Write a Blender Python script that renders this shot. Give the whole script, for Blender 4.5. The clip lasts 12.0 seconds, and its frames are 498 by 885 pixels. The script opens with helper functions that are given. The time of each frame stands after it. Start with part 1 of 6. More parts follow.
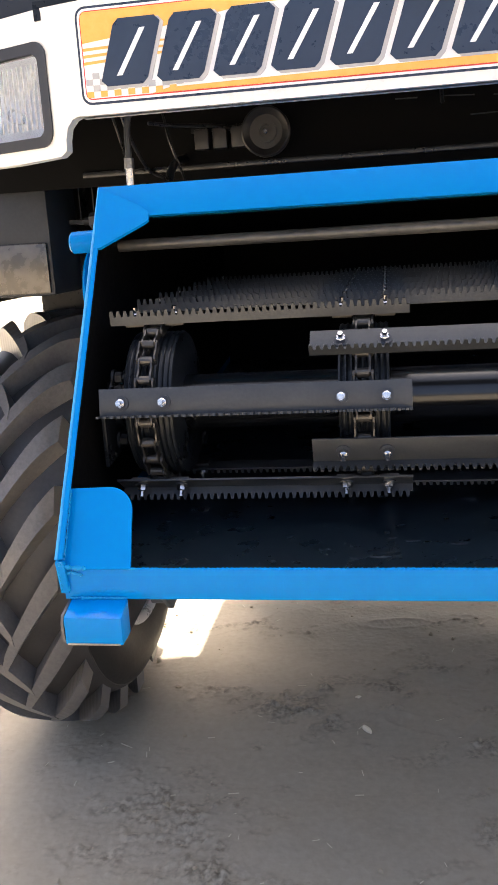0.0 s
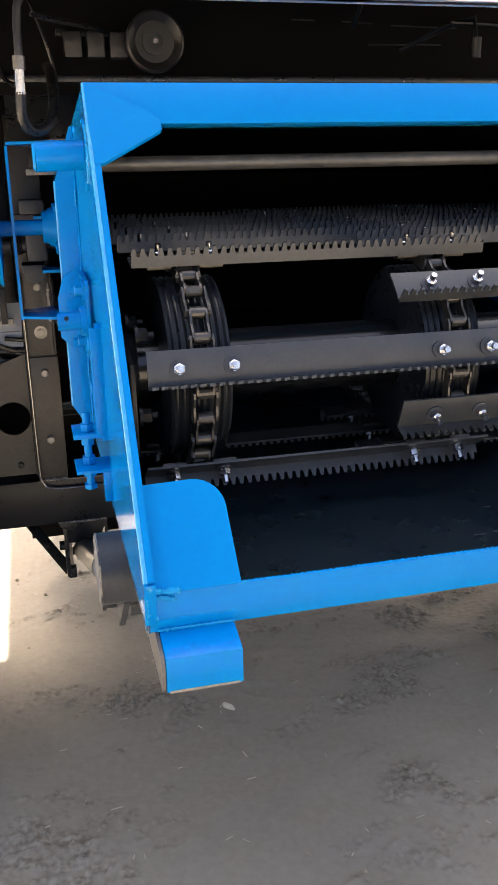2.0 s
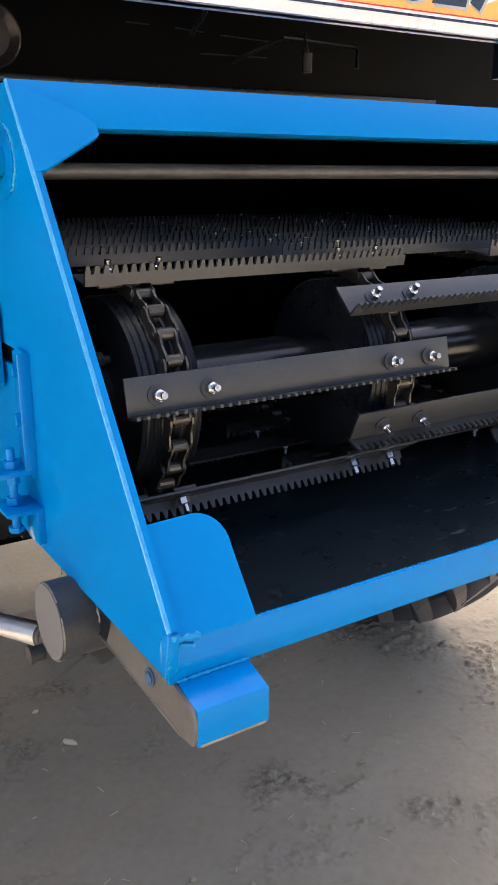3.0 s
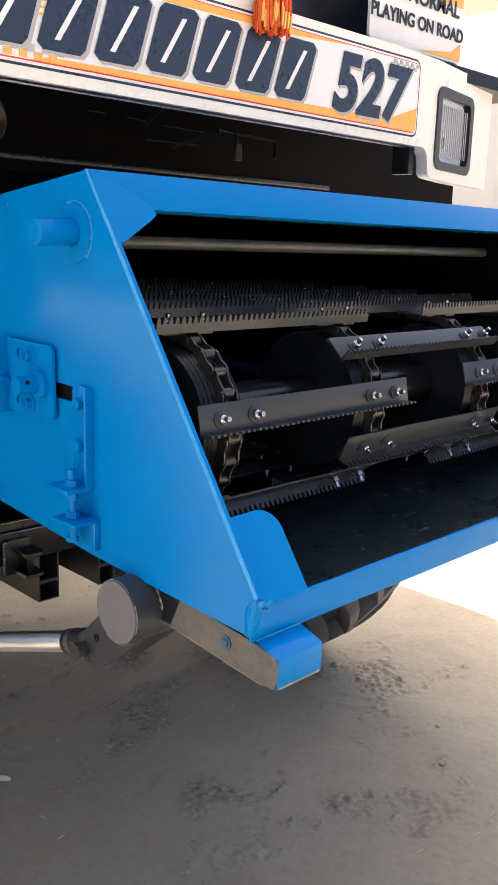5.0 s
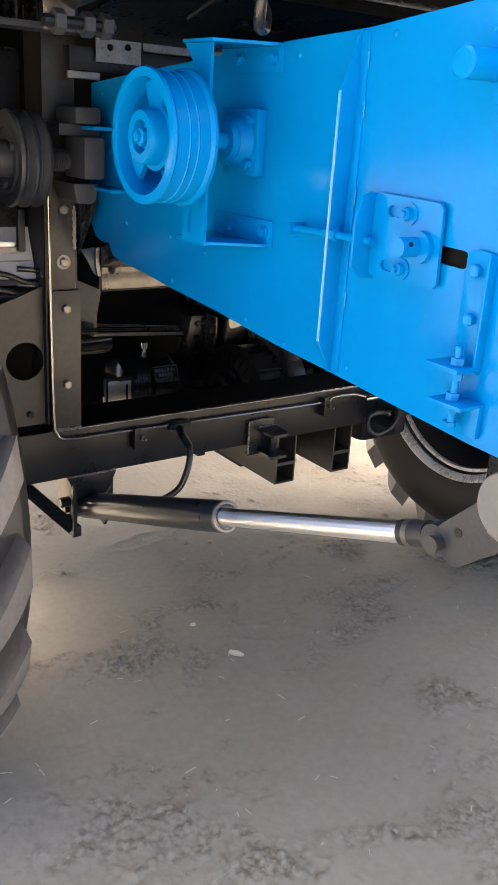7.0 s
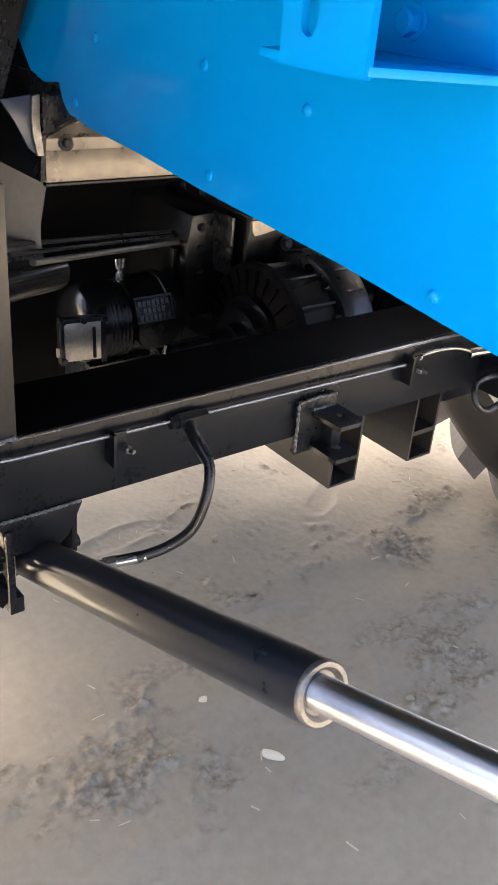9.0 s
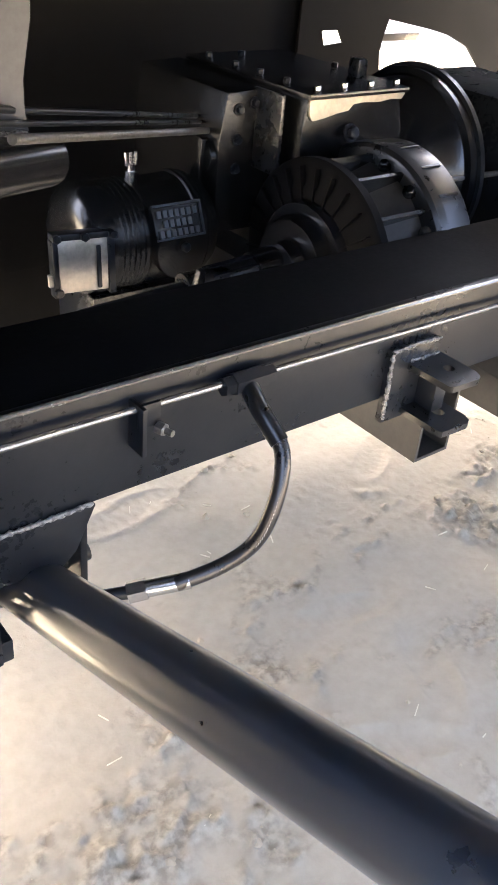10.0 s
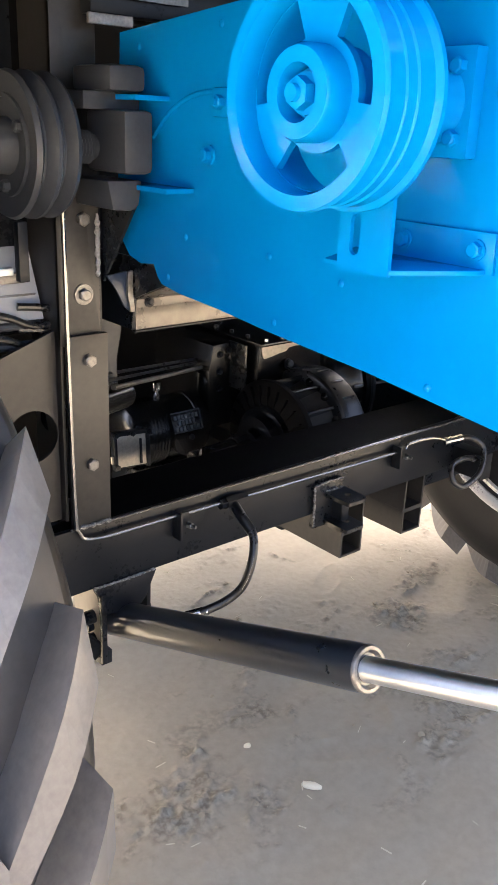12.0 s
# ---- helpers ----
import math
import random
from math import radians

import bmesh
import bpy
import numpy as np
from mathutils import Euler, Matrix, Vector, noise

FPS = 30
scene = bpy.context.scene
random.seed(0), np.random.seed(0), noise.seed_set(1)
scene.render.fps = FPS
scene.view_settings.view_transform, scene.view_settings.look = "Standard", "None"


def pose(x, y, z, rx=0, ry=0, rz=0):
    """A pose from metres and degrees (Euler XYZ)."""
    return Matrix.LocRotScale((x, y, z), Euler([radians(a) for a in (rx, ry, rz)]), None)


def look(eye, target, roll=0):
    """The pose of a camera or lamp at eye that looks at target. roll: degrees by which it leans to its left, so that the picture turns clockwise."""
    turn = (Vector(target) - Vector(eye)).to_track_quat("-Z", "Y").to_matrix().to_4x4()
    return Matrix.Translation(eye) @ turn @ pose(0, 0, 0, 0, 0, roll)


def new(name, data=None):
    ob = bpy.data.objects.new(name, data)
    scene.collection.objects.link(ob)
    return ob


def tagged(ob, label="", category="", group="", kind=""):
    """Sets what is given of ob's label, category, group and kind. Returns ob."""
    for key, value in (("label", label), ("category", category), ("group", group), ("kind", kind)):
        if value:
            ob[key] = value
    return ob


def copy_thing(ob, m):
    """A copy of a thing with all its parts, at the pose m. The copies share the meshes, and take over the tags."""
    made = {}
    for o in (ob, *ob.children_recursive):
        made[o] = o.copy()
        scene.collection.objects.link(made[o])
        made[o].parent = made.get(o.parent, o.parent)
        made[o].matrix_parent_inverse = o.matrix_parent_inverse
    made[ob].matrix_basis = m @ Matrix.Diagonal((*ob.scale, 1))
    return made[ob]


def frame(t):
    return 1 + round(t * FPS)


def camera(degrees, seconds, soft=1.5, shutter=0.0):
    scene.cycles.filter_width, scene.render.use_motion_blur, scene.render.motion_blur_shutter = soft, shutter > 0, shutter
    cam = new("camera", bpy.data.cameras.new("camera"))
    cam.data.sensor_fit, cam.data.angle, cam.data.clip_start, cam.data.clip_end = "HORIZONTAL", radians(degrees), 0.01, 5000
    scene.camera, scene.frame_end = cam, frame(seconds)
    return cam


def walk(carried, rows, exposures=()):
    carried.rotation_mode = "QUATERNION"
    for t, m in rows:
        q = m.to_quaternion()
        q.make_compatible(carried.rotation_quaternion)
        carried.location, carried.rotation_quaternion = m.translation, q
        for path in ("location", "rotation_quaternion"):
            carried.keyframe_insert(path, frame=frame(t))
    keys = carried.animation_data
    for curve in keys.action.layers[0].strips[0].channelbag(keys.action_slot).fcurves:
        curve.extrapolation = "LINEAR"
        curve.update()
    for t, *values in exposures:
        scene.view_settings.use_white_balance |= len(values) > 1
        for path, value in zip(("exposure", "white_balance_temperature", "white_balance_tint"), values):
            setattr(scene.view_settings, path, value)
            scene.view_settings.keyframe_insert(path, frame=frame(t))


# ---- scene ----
cam = camera(32.0, 12.0)
PATH = [
    (0, (0.57, 0.151, 1.794), (0.245, 2.07, 1.331), -3.6),
    (0.3, (0.446, 0.172, 1.789), (0.189, 2.094, 1.301), -3.2),
    (0.5, (0.346, 0.146, 1.781), (0.146, 2.07, 1.274), -2.7),
    (0.8, (0.193, 0.118, 1.783), (0.151, 2.046, 1.256), -1.8),
    (1, (0.125, 0.139, 1.781), (0.219, 2.06, 1.23), -0.8),
    (1.3, (0.062, 0.237, 1.764), (0.316, 2.137, 1.193), 0.0),
    (1.5, (0.029, 0.327, 1.763), (0.331, 2.219, 1.19), -1.5),
    (1.7, (-0.006, 0.4, 1.762), (0.331, 2.285, 1.184), -2.2),
    (2, (-0.088, 0.465, 1.767), (0.374, 2.32, 1.18), -1.3),
    (2.3, (-0.204, 0.503, 1.769), (0.479, 2.287, 1.177), 0.5),
    (2.5, (-0.289, 0.541, 1.777), (0.523, 2.269, 1.179), 0.3),
    (2.8, (-0.351, 0.604, 1.782), (0.604, 2.254, 1.179), 0.0),
    (3, (-0.376, 0.658, 1.78), (0.663, 2.264, 1.196), -0.0),
    (3.3, (-0.387, 0.746, 1.778), (0.72, 2.331, 1.267), -0.6),
    (3.5, (-0.419, 0.78, 1.783), (0.726, 2.341, 1.282), -0.4),
    (3.7, (-0.472, 0.772, 1.787), (0.756, 2.276, 1.306), 0.2),
    (5.3, (-0.879, 0.551, 1.791), (0.497, 1.933, 1.347), 1.8),
    (5.5, (-0.914, 0.518, 1.78), (0.395, 1.959, 1.321), 1.8),
    (5.8, (-0.961, 0.518, 1.774), (0.256, 2.027, 1.283), 1.8),
    (6, (-0.991, 0.57, 1.753), (0.19, 2.095, 1.224), 2.8),
    (6.2, (-1.028, 0.653, 1.729), (0.117, 2.178, 1.126), 3.5),
    (6.5, (-1.087, 0.763, 1.721), (0.021, 2.287, 1.052), 3.4),
    (6.8, (-1.082, 0.879, 1.714), (0.023, 2.397, 1.025), 3.6),
    (7, (-1.034, 0.984, 1.707), (0.07, 2.501, 1.014), 3.7),
    (7.2, (-0.974, 1.103, 1.71), (0.132, 2.621, 1.023), 3.7),
    (8.8, (-0.576, 1.953, 1.57), (0.554, 3.32, 0.646), 4.4),
    (9, (-0.508, 2.045, 1.524), (0.614, 3.401, 0.575), 5.3),
    (9.2, (-0.444, 2.141, 1.464), (0.669, 3.472, 0.468), 5.6),
    (9.5, (-0.379, 2.311, 1.397), (0.72, 3.607, 0.342), 5.8),
    (9.8, (-0.334, 2.452, 1.342), (0.768, 3.716, 0.253), 6.3),
    (10, (-0.309, 2.492, 1.322), (0.793, 3.755, 0.23), 5.8),
    (10.5, (-0.319, 2.508, 1.34), (0.793, 3.752, 0.237), 5.6),
    (10.8, (-0.377, 2.43, 1.367), (0.752, 3.676, 0.283), 5.8),
    (11, (-0.432, 2.305, 1.4), (0.701, 3.57, 0.344), 5.1),
    (11.2, (-0.498, 2.16, 1.469), (0.636, 3.445, 0.439), 4.8),
    (11.3, (-0.536, 2.097, 1.506), (0.6, 3.393, 0.492), 4.6),
    (11.4, (-0.572, 2.038, 1.538), (0.571, 3.363, 0.569), 4.4),
    (11.5, (-0.606, 1.982, 1.572), (0.549, 3.342, 0.668), 4.0),
    (11.6, (-0.648, 1.934, 1.598), (0.529, 3.326, 0.775), 3.5),
    (11.8, (-0.764, 1.837, 1.632), (0.442, 3.264, 0.916), 2.7),
    (12, (-0.895, 1.778, 1.64), (0.333, 3.194, 0.943), 2.4),
]
EXPOSURES = [(0.0, 2.4), (0.5, 2.38), (1.0, 2.12), (1.5, 2.32), (2.0, 2.5), (2.5, 2.42), (3.0, 2.3), (3.5, 2.18), (5.5, 2.03), (6.0, 2.1), (6.5, 2.35), (7.0, 2.95), (9.0, 3.72), (9.5, 4.12), (10.0, 4.8), (10.5, 4.93), (11.0, 4.55), (11.5, 4.15), (12.0, 3.75)]
walk(cam, [(t, look(eye, target, roll)) for t, eye, target, roll in PATH], EXPOSURES)

# ---- light ----
SUN_AZ, SUN_EL = radians(-5), radians(58)          # behind the machine, a little to its right
world = bpy.data.worlds.new("sky")
scene.world = world
world.use_nodes = True
wn = world.node_tree.nodes
sky = wn.new("ShaderNodeTexSky")
sky.sky_type, sky.sun_disc = "NISHITA", False
sky.sun_elevation, sky.sun_rotation = SUN_EL, -SUN_AZ
sky.air_density, sky.dust_density, sky.ozone_density = 0.5, 7.0, 0.4
world.node_tree.links.new(sky.outputs[0], wn["Background"].inputs[0])
wn["Background"].inputs[1].default_value = 0.15
sun = new("sun", bpy.data.lights.new("sun", "SUN"))
sun.data.energy, sun.data.angle, sun.data.color = 3.3, radians(0.5), (1.0, 0.95, 0.87)
toward = Vector((-math.sin(SUN_AZ) * math.cos(SUN_EL), math.cos(SUN_AZ) * math.cos(SUN_EL), math.sin(SUN_EL)))
sun.matrix_world = toward.to_track_quat("Z", "Y").to_matrix().to_4x4()
sun.location = toward * 30


# ---- materials ----
def material(name, colour, rough=0.5, metal=0.0, second=None, scale=8.0, fine=120.0, bump=0.1, size=0.002, mix=0.5, spread=0.08, coat=0.0, detail=6.0, spec=0.5):
    """A surface with stains at a large scale and grain at a small one."""
    m = bpy.data.materials.new(name)
    m.use_nodes = True
    n, l = m.node_tree.nodes, m.node_tree.links
    b = n["Principled BSDF"]
    b.inputs["Metallic"].default_value = metal
    b.inputs["Coat Weight"].default_value = coat
    b.inputs["Specular IOR Level"].default_value = spec
    b.inputs["Coat Roughness"].default_value = 0.08
    tc = n.new("ShaderNodeTexCoord")
    big, small = n.new("ShaderNodeTexNoise"), n.new("ShaderNodeTexNoise")
    for node, s in ((big, scale), (small, fine)):
        node.inputs["Scale"].default_value = s
        node.inputs["Detail"].default_value = detail
        node.inputs["Roughness"].default_value = 0.6
        l.new(tc.outputs["Object"], node.inputs["Vector"])
    ramp = n.new("ShaderNodeValToRGB")
    ramp.color_ramp.elements[0].position, ramp.color_ramp.elements[1].position = 0.5 - 0.2, 0.5 + 0.2
    ramp.color_ramp.elements[0].color = (*colour, 1)
    ramp.color_ramp.elements[1].color = (*(second or [c * 1.15 for c in colour]), 1)
    mixer = n.new("ShaderNodeMath")
    mixer.operation = "MULTIPLY_ADD"
    mixer.inputs[1].default_value = mix
    l.new(small.outputs[0], mixer.inputs[0])
    half = n.new("ShaderNodeMath")
    half.operation = "MULTIPLY"
    half.inputs[1].default_value = 1 - mix
    l.new(big.outputs[0], half.inputs[0])
    l.new(half.outputs[0], mixer.inputs[2])
    l.new(mixer.outputs[0], ramp.inputs[0])
    l.new(ramp.outputs[0], b.inputs["Base Color"])
    rr = n.new("ShaderNodeMapRange")
    rr.inputs["From Min"].default_value, rr.inputs["From Max"].default_value = 0.3, 0.7
    rr.inputs["To Min"].default_value, rr.inputs["To Max"].default_value = max(0.03, rough - spread), rough + spread
    l.new(mixer.outputs[0], rr.inputs[0])
    l.new(rr.outputs[0], b.inputs["Roughness"])
    if bump:
        bp = n.new("ShaderNodeBump")
        bp.inputs["Strength"].default_value, bp.inputs["Distance"].default_value = bump, size
        l.new(mixer.outputs[0], bp.inputs["Height"])
        l.new(bp.outputs[0], b.inputs["Normal"])
    return m


BLUE = material("blue_enamel", (0.0003, 0.165, 0.465), 0.14, second=(0.0005, 0.183, 0.50), scale=5, fine=60, bump=0.2, size=0.004, mix=0.3, spec=0.09, spread=0.05)
# Lighter blue than the enamel: edge wear and highlight put into the colour.
EDGELIT = material("worn_highlit_edge", (0.003, 0.215, 0.52), 0.2, second=(0.06, 0.32, 0.6), scale=30, fine=90, bump=0.3, size=0.001, spec=0.5)
# Dusty black; in the rim wells the dark stands for shade.
DUSTSHADED = material("dusty_shaded_black", (0.016, 0.0155, 0.0145), 0.38, second=(0.038, 0.0355, 0.032), scale=5, fine=70, bump=0.25, spec=0.4)
DIRTYB = material("scraped_blue_enamel", (0.002, 0.08, 0.2), 0.35, second=(0.05, 0.06, 0.07), scale=60, fine=150, bump=0.3)
WELD = material("painted_weld", (0.001, 0.20, 0.47), 0.25, second=(0.004, 0.23, 0.5), scale=60, fine=200, bump=0.5, size=0.002, spec=0.3)
BLACK = material("black_enamel", (0.0065, 0.008, 0.0105), 0.3, second=(0.012, 0.014, 0.017), scale=7, fine=90, bump=0.2, size=0.002, mix=0.4, spec=0.22)
# Black enamel darkened further, with the shade under the machine put in.
DIMBLACK = material("shaded_black_enamel", (0.0021, 0.0022, 0.0024), 0.6, second=(0.0038, 0.0038, 0.004), scale=8, fine=90, bump=0.2, spec=0.06)
GLOSS = material("glossy_black_enamel", (0.005, 0.006, 0.0075), 0.3, second=(0.011, 0.0115, 0.012), scale=6, fine=70, bump=0.15, size=0.002, coat=0.12)
SMOOTHB = material("smooth_black_enamel", (0.004, 0.0045, 0.0055), 0.22, second=(0.006, 0.0065, 0.0075), scale=5, fine=60, bump=0.04, size=0.001, spread=0.03)
FLOORP = material("scuffed_floor_enamel", (0.004, 0.009, 0.014), 0.3, second=(0.12, 0.135, 0.15), scale=2.5, fine=18, bump=0.2, size=0.002, mix=0.6)
for k, v in ((0, 0.60), (1, 0.72)):
    FLOORP.node_tree.nodes["Color Ramp"].color_ramp.elements[k].position = v
CAST = material("rough_black_casting", (0.003, 0.0032, 0.0035), 0.2, second=(0.008, 0.0078, 0.0074), scale=25, fine=160, bump=0.8, size=0.003, spec=0.4)
# Thin dark grey paint; on the drive pulley it also carries haze.
DARKGREY = material("dark_grey_paint_and_haze", (0.024, 0.028, 0.035), 0.42, second=(0.043, 0.047, 0.054), scale=9, fine=110, bump=0.25, spec=0.3)
BWELD = material("black_weld_bead", (0.012, 0.012, 0.013), 0.27, second=(0.24, 0.235, 0.23), scale=70, fine=220, bump=0.9, size=0.004)
SLAT = material("dark_rolled_steel", (0.025, 0.028, 0.032), 0.4, 0.3, second=(0.048, 0.051, 0.054), scale=14, fine=180, bump=0.2)
CHAIN = material("oiled_chain_steel", (0.036, 0.035, 0.034), 0.36, 0.7, second=(0.088, 0.082, 0.074), scale=30, fine=150, bump=0.2)
ZINC = material("bright_zinc", (0.5, 0.5, 0.51), 0.2, 1.0, second=(0.62, 0.61, 0.6), scale=40, fine=300, bump=0.15)
STEEL = material("bare_worn_steel", (0.3, 0.285, 0.262), 0.42, 0.8, second=(0.13, 0.125, 0.12), scale=30, fine=180, bump=0.4)
RUBBER = material("dusty_tyre_rubber", (0.10, 0.094, 0.088), 0.36, second=(0.18, 0.168, 0.155), scale=9, fine=80, bump=0.15, size=0.002)
TREAD = material("dusty_tread_rubber", (0.03, 0.0285, 0.0275), 0.5, second=(0.058, 0.054, 0.05), scale=7, fine=70, bump=0.3, size=0.003)
SIDEWALL = material("black_sidewall_rubber", (0.008, 0.0078, 0.0076), 0.5, second=(0.018, 0.017, 0.016), scale=9, fine=80, bump=0.2)
SHEET = material("plain_metal_sheet", (0.072, 0.065, 0.057), 0.3, 0.5, second=(0.18, 0.162, 0.14), scale=6, fine=24, bump=0.35, size=0.004)
HOSE = material("hose_rubber", (0.01, 0.01, 0.011), 0.3, second=(0.022, 0.021, 0.02), scale=20, fine=200, bump=0.2)
RIM = material("silver_wheel_paint", (0.66, 0.65, 0.62), 0.3, 0.35, second=(0.76, 0.75, 0.72), scale=10, fine=90, bump=0.2)
BEIGE = material("beige_sheet", (0.36, 0.3, 0.22), 0.5, second=(0.46, 0.39, 0.3), scale=3, fine=60, bump=0.15)
CREAM = material("cream_enamel", (0.78, 0.76, 0.68), 0.3, second=(0.82, 0.8, 0.74), scale=4, fine=60, bump=0.05, coat=0.2)
VINYL = material("white_vinyl", (0.74, 0.74, 0.74), 0.35, second=(0.8, 0.8, 0.8), scale=8, fine=100, bump=0.03)
ORANGE = material("orange_vinyl", (0.83, 0.36, 0.05), 0.35, second=(0.85, 0.45, 0.12), scale=6, fine=60, bump=0.03)
RED = material("red_vinyl", (0.6, 0.04, 0.03), 0.35, bump=0.03)
NAVY = material("navy_vinyl", (0.012, 0.022, 0.045), 0.3, second=(0.016, 0.03, 0.06), scale=5, fine=60, bump=0.03)
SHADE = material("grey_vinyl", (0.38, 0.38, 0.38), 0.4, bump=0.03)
BLACKV = material("black_vinyl", (0.012, 0.012, 0.013), 0.35, bump=0.03)
PLASTIC = material("black_plastic", (0.015, 0.015, 0.016), 0.4, scale=12, fine=150, bump=0.2)
TASSEL = material("red_tassel_wool", (0.55, 0.02, 0.015), 0.8, second=(0.75, 0.16, 0.02), scale=9, fine=200, bump=0.5)
CHIP = material("pale_wood_chip", (0.74, 0.63, 0.43), 0.7, second=(0.82, 0.74, 0.58), scale=40, fine=200, bump=0.3)
STRAW = material("dry_straw", (0.5, 0.43, 0.28), 0.7, second=(0.65, 0.58, 0.42), scale=40, fine=200, bump=0.2)
CLOD = material("dry_soil_clod", (0.31, 0.253, 0.17), 0.95, second=(0.42, 0.348, 0.242), scale=20, fine=120, bump=0.6, size=0.004)
CONCRETE = material("pale_render", (0.62, 0.6, 0.56), 0.8, second=(0.7, 0.68, 0.64), scale=1.0, fine=30, bump=0.2)
# Greyer than the black enamel: dust and reflected light in one colour.
DRUM = material("dust_and_sheen_grey", (0.045, 0.045, 0.046), 0.36, 0.2, second=(0.11, 0.106, 0.10), scale=5, fine=40, bump=0.25, size=0.003)
FLAKE = material("flaking_white_weld", (0.48, 0.46, 0.44), 0.6, second=(0.12, 0.115, 0.11), scale=60, fine=220, bump=0.8, size=0.003)
ENDGREY = material("matt_grey_primer", (0.10, 0.102, 0.106), 0.6, second=(0.135, 0.136, 0.138), scale=14, fine=120, bump=0.15)
# Bare worn metal; on the end cover its paleness is reflected ground.
BARE = material("worn_and_reflecting_plate", (0.62, 0.56, 0.46), 0.34, 0.6, second=(0.36, 0.32, 0.26), scale=14, fine=120, bump=0.3)
CHIPPED = material("scuffed_bare_steel", (0.05, 0.05, 0.051), 0.42, 0.25, second=(0.15, 0.143, 0.135), scale=10, fine=60, bump=0.35)
PIPE = material("thin_pipe_steel", (0.17, 0.169, 0.167), 0.22, 0.8, second=(0.25, 0.246, 0.24), scale=20, fine=160, bump=0.05)
REFLECTOR = material("lamp_reflector", (0.86, 0.87, 0.88), 0.5, 0.6, bump=0.0)


def ground_material():
    """Pale compacted dust, with darker loose soil where the surface is broken."""
    m = material("trodden_dusty_soil", (0.302, 0.256, 0.187), 0.9, second=(0.412, 0.352, 0.261), scale=1.3, fine=34, bump=1.0, size=0.007, mix=0.45, detail=10, spec=0.25)
    n, l = m.node_tree.nodes, m.node_tree.links
    at = n.new("ShaderNodeAttribute")
    at.attribute_name = "loose"
    speck = n.new("ShaderNodeTexNoise")
    speck.inputs["Scale"].default_value, speck.inputs["Detail"].default_value = 55, 8
    l.new(n["Texture Coordinate"].outputs["Object"], speck.inputs["Vector"])
    soil = n.new("ShaderNodeValToRGB")
    soil.color_ramp.elements[0].position, soil.color_ramp.elements[1].position = 0.38, 0.62
    soil.color_ramp.elements[0].color, soil.color_ramp.elements[1].color = (0.225, 0.189, 0.136, 1), (0.40, 0.341, 0.25, 1)
    l.new(speck.outputs[0], soil.inputs[0])
    mix = n.new("ShaderNodeMix")
    mix.data_type = "RGBA"
    b = n["Principled BSDF"]
    dust = b.inputs["Base Color"].links[0].from_socket
    l.new(at.outputs["Fac"], mix.inputs["Factor"])
    for k in mix.inputs:
        if k.type == "RGBA" and k.name == "A":
            l.new(dust, k)
        if k.type == "RGBA" and k.name == "B":
            l.new(soil.outputs[0], k)
    out = [k for k in mix.outputs if k.type == "RGBA"][0]
    l.new(out, b.inputs["Base Color"])
    return m


def glass_material():
    m = bpy.data.materials.new("lamp_glass")
    m.use_nodes = True
    b = m.node_tree.nodes["Principled BSDF"]
    b.inputs["Base Color"].default_value = (0.95, 0.97, 1, 1)
    b.inputs["Roughness"].default_value = 0.04
    b.inputs["Transmission Weight"].default_value = 1.0
    b.inputs["IOR"].default_value = 1.3
    return m


def honed_chrome():
    """Chrome with fine marks round the rod, which smear its reflections lengthways."""
    m = material("honed_chrome", (0.74, 0.76, 0.79), 0.36, 1.0, second=(0.87, 0.87, 0.87), scale=10, fine=150, bump=0.0, spread=0.04)
    n, l = m.node_tree.nodes, m.node_tree.links
    tg = n.new("ShaderNodeTangent")
    tg.direction_type, tg.axis = "RADIAL", "Z"
    b = n["Principled BSDF"]
    b.inputs["Anisotropic"].default_value, b.inputs["Anisotropic Rotation"].default_value = 0.97, 0.25
    l.new(tg.outputs[0], b.inputs["Tangent"])
    return m


def sprayed_barrel():
    """Black enamel drawn along the cylinder, so the sky smears down its length."""
    m = material("sprayed_black_barrel", (0.006, 0.011, 0.019), 0.3, second=(0.01, 0.016, 0.025), scale=4, fine=40, bump=0.05, size=0.001, spread=0.04, coat=0.4, spec=1.0)
    n, l = m.node_tree.nodes, m.node_tree.links
    tg = n.new("ShaderNodeTangent")
    tg.direction_type, tg.axis = "RADIAL", "Z"
    b = n["Principled BSDF"]
    b.inputs["Anisotropic"].default_value, b.inputs["Anisotropic Rotation"].default_value = 0.85, 0.25
    l.new(tg.outputs[0], b.inputs["Tangent"])
    return m


HONED = honed_chrome()
BARREL = sprayed_barrel()
SOIL = ground_material()
GLASS = glass_material()


# ---- building tools ----
AX = {"x": 0, "y": 1, "z": 2}


def thing(name, label, category, group="", kind="", at=(0, 0, 0)):
    ob = new(name)
    ob.empty_display_size = 0.05
    ob.location = at
    return tagged(ob, label, category, group, kind)


def part(name, bm, mat, parent=None, label=""):
    """One mesh object from bm, under parent; edges over 35 degrees stay sharp."""
    bmesh.ops.recalc_face_normals(bm, faces=bm.faces)
    for e in bm.edges:
        e.smooth = not (len(e.link_faces) == 2 and e.calc_face_angle() > 0.6)
    for face in bm.faces:
        face.smooth = True
    me = bpy.data.meshes.new(name)
    bm.to_mesh(me)
    bm.free()
    me.materials.append(mat)
    ob = new(name, me)
    if parent is not None:
        ob.parent = parent
        loc = parent.location if parent.parent is None else parent.location + parent.parent.location
        me.transform(Matrix.Translation(-Vector(loc)))
    if label:
        ob["label"] = label
    return ob


